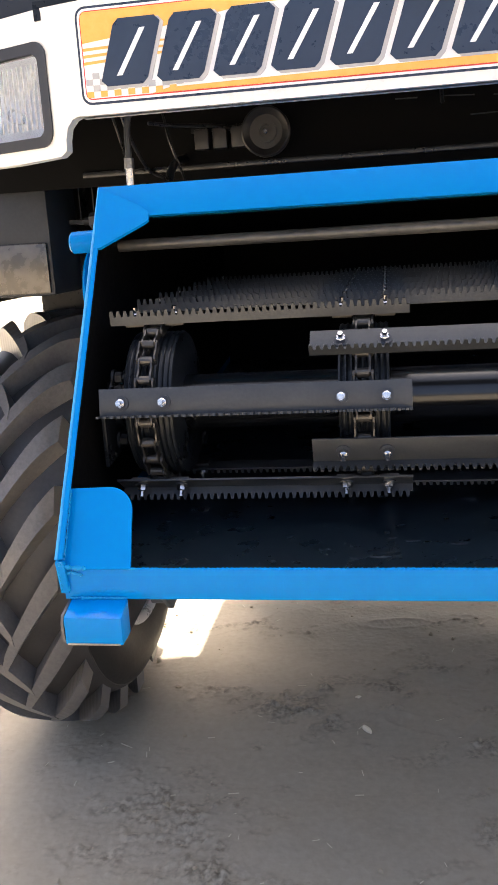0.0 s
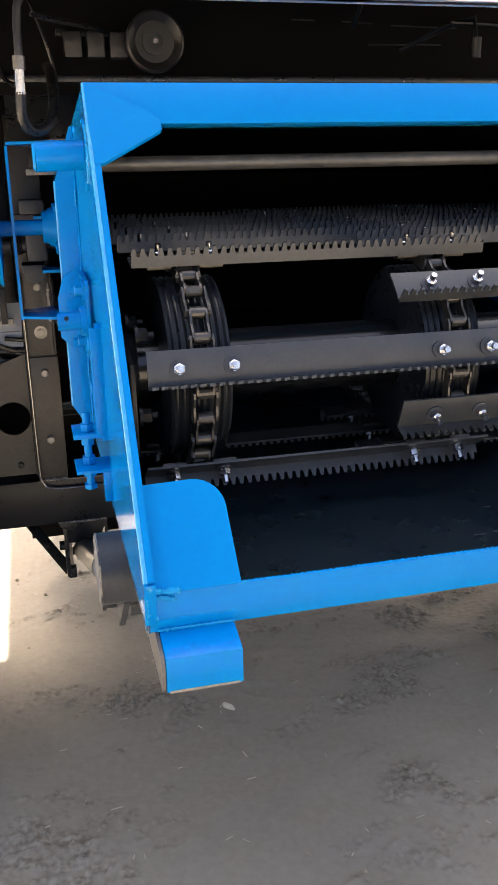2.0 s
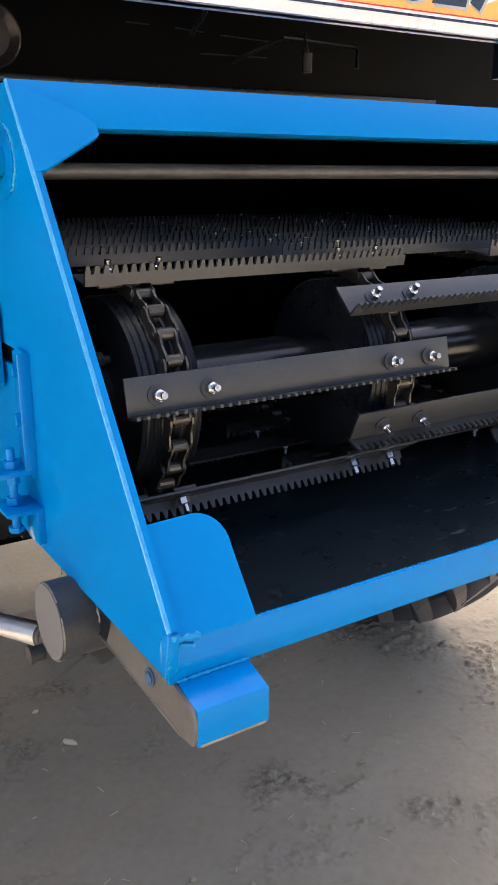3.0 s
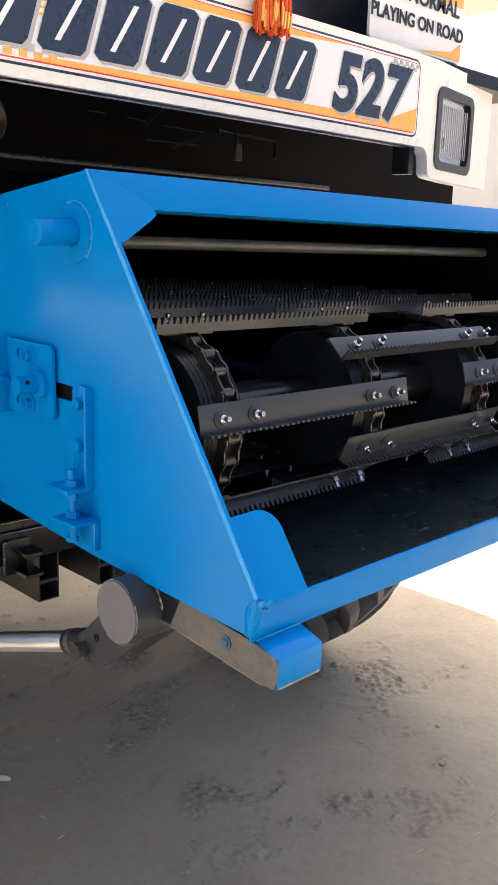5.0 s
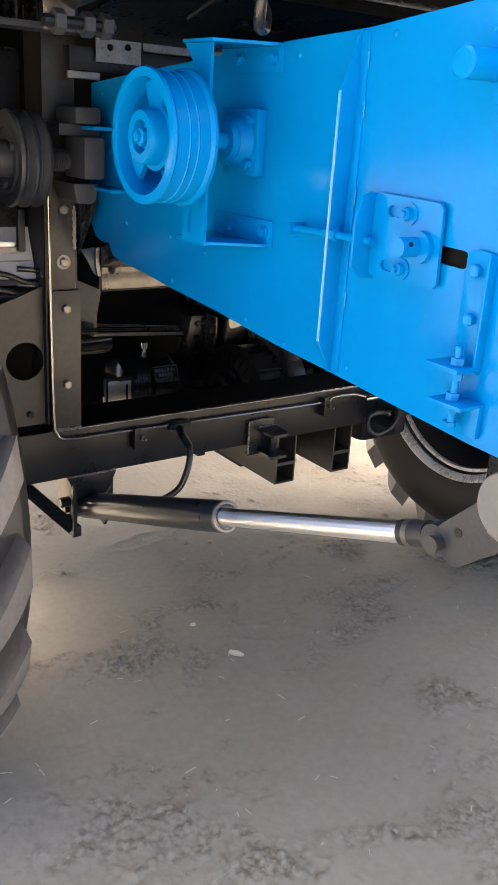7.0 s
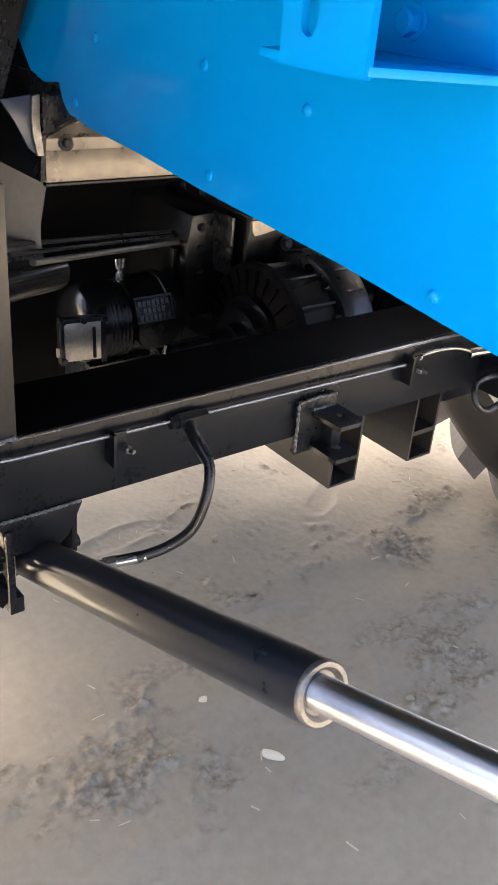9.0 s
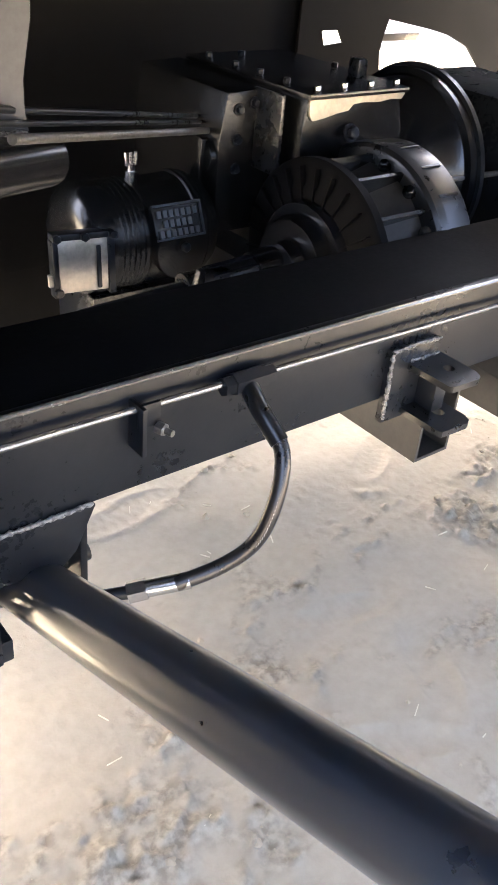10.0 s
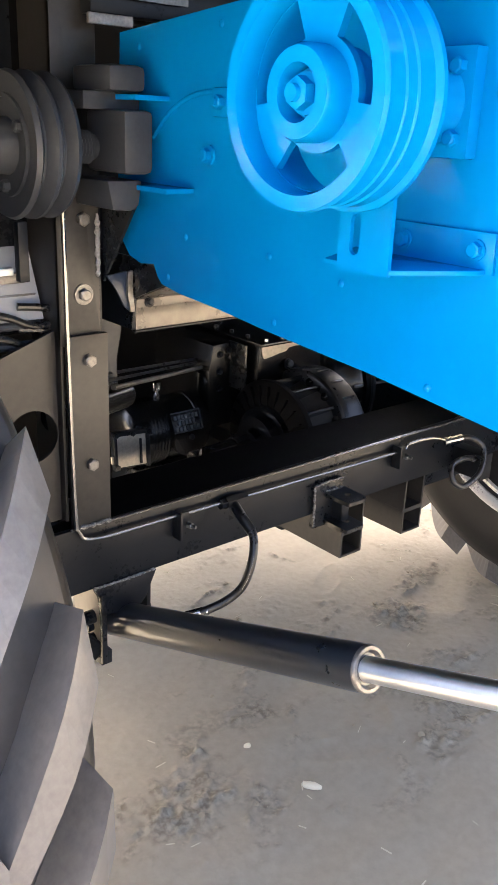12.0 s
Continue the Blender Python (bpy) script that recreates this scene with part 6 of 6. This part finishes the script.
# Black drive parts drawn in grey: haze and sheen put into the colour.
part("sheave", lathe(B(), [(0, 0.02), (0, 0.085), (-0.004, 0.112), (0.004, 0.116), (0.016, 0.099), (0.02, 0.099), (0.032, 0.116), (0.038, 0.116), (0.05, 0.099), (0.054, 0.099), (0.066, 0.116), (0.074, 0.112), (0.07, 0.085), (0.07, 0.02)], (-0.240, 3.16, 1.585), n=64), DARKGREY, drive)
part("hub", lathe(B(), [(-0.09, 0.02), (-0.09, 0.038), (0.0, 0.045), (0.0, 0.02)], (-0.240, 3.16, 1.585), n=32), DARKGREY, drive)
part("shaft", cyl(B(), (-0.34, 3.16, 1.585), (0.0, 3.16, 1.585), 0.021), DARKGREY, drive)
part("thread", lathe(B(), [(k * 0.006 + d, r) for k in range(6) for d, r in ((0, 0.024), (0.003, 0.028))] + [(0.036, 0.01), (0, 0.01)], (-0.125, 3.16, 1.585), n=24), DARKGREY, drive)
part("bearing_block", box(B(), (-0.080, 3.060, 1.545), (-0.022, 3.185, 1.647), 0.011), DARKGREY, drive)
part("bearing_cap", box(B(), (-0.092, 3.085, 1.674), (-0.020, 3.21, 1.716), 0.012), DARKGREY, drive)
part("bearing_cap", prism(B(), [(-0.098, 1.534), (-0.030, 1.534), (-0.036, 1.492), (-0.050, 1.484), (-0.088, 1.486)], "y", 3.085, 3.21, bev=0.004), DARKGREY, drive)
part("cap_saddle", box(B(), (-0.115, 3.13, 1.646), (-0.004, 3.22, 1.675), 0.004), DARKGREY, drive)
for a in (30, 150, 270):
    part("hub_bolt", bolt(B(), (-0.240, 3.16 + 0.062 * math.cos(radians(a)), 1.585 + 0.062 * math.sin(radians(a))), (-1, 0, 0), 0.017, 0.011), DARKGREY, drive)
part("web_ring", lathe(B(), [(-0.006, 0.074), (-0.006, 0.080), (0.002, 0.080), (0.002, 0.074)], (-0.240, 3.16, 1.585), n=48), DARKGREY, drive)

side_gear = thing("side_machinery", "black brackets, tank and dusty machinery beside the drive", "machinery")
part("step_box", box(B(), (-1.1, 2.74, 1.65), (-0.44, 3.0, 2.0), 0.02), DARKGREY, side_gear)
part("step_front", box(B(), (-1.1, 2.725, 1.66), (-0.452, 2.739, 1.81), 0.004), SHEET, side_gear, "dull grey panel")
for k in range(6):
    part("fin", box(B(), (-0.395 + 0.045 * k, 2.90, 1.875), (-0.391 + 0.045 * k, 2.97, 2.10)), BLACK, side_gear)
# Unseen boards, added to keep sky light off the housing's rear.
part("shade_board_top", box(B(), (-1.45, 2.28, 2.296), (-0.205, 4.6, 2.328), 0.004), DIMBLACK, side_gear, "unseen board added to shade the housing from above")
part("shade_board_side", box(B(), (-1.1, 3.01, 1.60), (-0.93, 4.01, 2.28), 0.01), DIMBLACK, side_gear, "unseen board added to shade the housing from the left")
part("fin_base", box(B(), (-0.43, 2.89, 1.862), (-0.155, 2.98, 1.876), 0.002), DARKGREY, side_gear)
part("link_stud", cyl(B(), (-0.32, 2.72, 1.865), (-0.17, 2.72, 1.865), 0.012, n=10), BLACK, side_gear)
for x in (-0.30, -0.24, -0.20):
    part("stud_nut", cyl(B(), (x, 2.72, 1.865), (x + 0.02, 2.72, 1.865), 0.024, n=6), DARKGREY, side_gear)
part("ball", lathe(B(), [(-0.06, 0.004), (-0.05, 0.04), (0, 0.062), (0.05, 0.04), (0.06, 0.004)], (-0.22, 2.80, 1.96), n=28), PLASTIC, side_gear)
part("engine_block", box(B(), (-0.75, 3.36, 1.22), (-0.12, 3.9, 1.85), 0.02), BLACK, side_gear)
# Sunlight on the machinery behind is put in as pale sheets.
part("sunlit_patch", prism(B(), [(3.30, 1.262), (3.355, 1.395), (3.359, 1.393), (3.304, 1.26)], "x", -0.29, -0.116), SHADE, side_gear, "pale sloping sheet standing in for a sunlit patch")
part("sunlit_patch_edge", box(B(), (-0.27, 3.285, 1.352), (-0.18, 3.30, 1.366), 0.002), RIM, side_gear, "pale rim of the sunlit stand-in")
part("dark_strut", box(B(), (-0.175, 3.27, 1.34), (-0.155, 3.29, 1.45), 0.003), BLACK, side_gear)
part("heat_shield", box(B(), (-0.262, 2.86, 1.86), (-0.19, 2.866, 1.985), 0.002), SHEET, side_gear, "dull brown sheet behind the pipe")
part("grill_bar", box(B(), (-0.225, 3.318, 1.28), (-0.12, 3.33, 1.31), 0.003), STEEL, side_gear)
part("grill_bar", box(B(), (-0.225, 3.318, 1.33), (-0.14, 3.33, 1.35), 0.003), STEEL, side_gear)
for pts in ([(-0.301, 3.30, 1.62), (-0.301, 3.30, 1.463), (-0.309, 3.30, 1.31), (-0.297, 3.30, 1.24), (-0.255, 3.30, 1.218), (-0.13, 3.30, 1.214)],
            [(-0.256, 3.30, 1.60), (-0.256, 3.30, 1.462), (-0.250, 3.30, 1.30), (-0.24, 3.30, 1.265), (-0.21, 3.30, 1.254), (-0.125, 3.30, 1.253)]):
    part("bent_pipe", tube(B(), pts, 0.0085, n=10), DARKGREY, side_gear)
for dz in (0.0, -0.044):
    loop = [(-0.32, 3.288, 1.296 + dz), (-0.21, 3.288, 1.278 + dz), (-0.15, 3.288, 1.254 + dz), (-0.108, 3.288, 1.254 + dz), (-0.094, 3.288, 1.266 + dz), (-0.105, 3.288, 1.281 + dz), (-0.13, 3.288, 1.287 + dz), (-0.17, 3.30, 1.29 + dz)]
    part("looped_hose", tube(B(), loop, 0.0075, n=10), HOSE, side_gear, "black looped hose")
part("pipe_clip", box(B(), (-0.318, 3.285, 1.392), (-0.24, 3.297, 1.416), 0.002), DARKGREY, side_gear)

# ---- surroundings ----
wall = tagged(part("backdrop_wall", box(B(), (6.5, 9.0, -0.1), (30, 9.3, 4.5)), CONCRETE), "pale rendered yard wall in sunlight", "wall", kind="structure")


# ---- loose things on the ground ----
def chip(name, p, size, turn, mat, label, seed):
    rng = random.Random(seed)
    bm = B()
    bmesh.ops.create_icosphere(bm, subdivisions=2, radius=1.0)
    for v in bm.verts:
        k = 1 + 0.22 * noise.noise(v.co * 1.5 + Vector((seed, 0, 0)))
        taper = 1 - 0.45 * max(0, v.co.x)
        v.co = Vector((v.co.x * size[0] * k, v.co.y * size[1] * k * taper, v.co.z * size[2] * k))
    bmesh.ops.transform(bm, matrix=Matrix.Translation((p[0], p[1], size[2] * 0.7)) @ Matrix.Rotation(radians(turn), 4, "Z"), verts=bm.verts)
    return tagged(part(name, bm, mat), label, name.replace("_", " "))


chip("wood_chip", (0.456, 3.026), (0.030, 0.012, 0.009), -52, CHIP, "pale pointed wood chip lying on the soil", 3)
chip("pebble", (0.418, 3.244), (0.014, 0.012, 0.010), 20, CHIP, "small pale round pebble on the soil", 7)


def litter():
    rng = random.Random(4)
    bm = B()
    for k in range(280):
        x, y = rng.uniform(-1.2, 3.0), rng.uniform(1.2, 4.6)
        a, ln = rng.uniform(0, 6.3), rng.uniform(0.010, 0.032) * (1.6 if k % 9 == 0 else 1)
        d = Vector((math.cos(a), math.sin(a), rng.uniform(-0.05, 0.15))) * ln
        cyl(bm, Vector((x, y, 0.006)), Vector((x, y, 0.006)) + d, rng.uniform(0.0009, 0.0019), n=5)
    tagged(part("straw_litter", bm, STRAW), "scattered short bits of dry straw on soil", "straw", kind="stuff")
    verts, faces = [], []
    ball = bmesh.new()
    bmesh.ops.create_icosphere(ball, subdivisions=1, radius=1)
    shape, sides = [v.co.copy() for v in ball.verts], [[v.index for v in f.verts] for f in ball.faces]
    ball.free()
    for k in range(17000):
        x, y = rng.uniform(-1.0, 2.5), rng.uniform(1.5, 4.4)
        if loose_at(x, y) < rng.uniform(0.45, 1.7) and rng.random() > 0.012:
            continue
        r = 0.0016 + 0.011 * rng.random() ** 6
        flat, seed = rng.uniform(0.5, 0.9), Vector((rng.uniform(0, 99), k, 0))
        base = len(verts)
        for c in shape:
            q = 1 + 0.75 * noise.noise(c * 1.3 + seed)
            verts.append((x + r * q * c.x, y + r * q * c.y, 0.004 + r * flat * (0.4 + q * c.z)))
        faces += [[base + i for i in f] for f in sides]
    me = bpy.data.meshes.new("soil_crumbs")
    me.from_pydata(verts, [], faces)
    me.materials.append(CLOD)
    tagged(new("soil_crumbs", me), "loose crumbs and small clods of dry soil", "soil crumbs", kind="stuff")


litter()
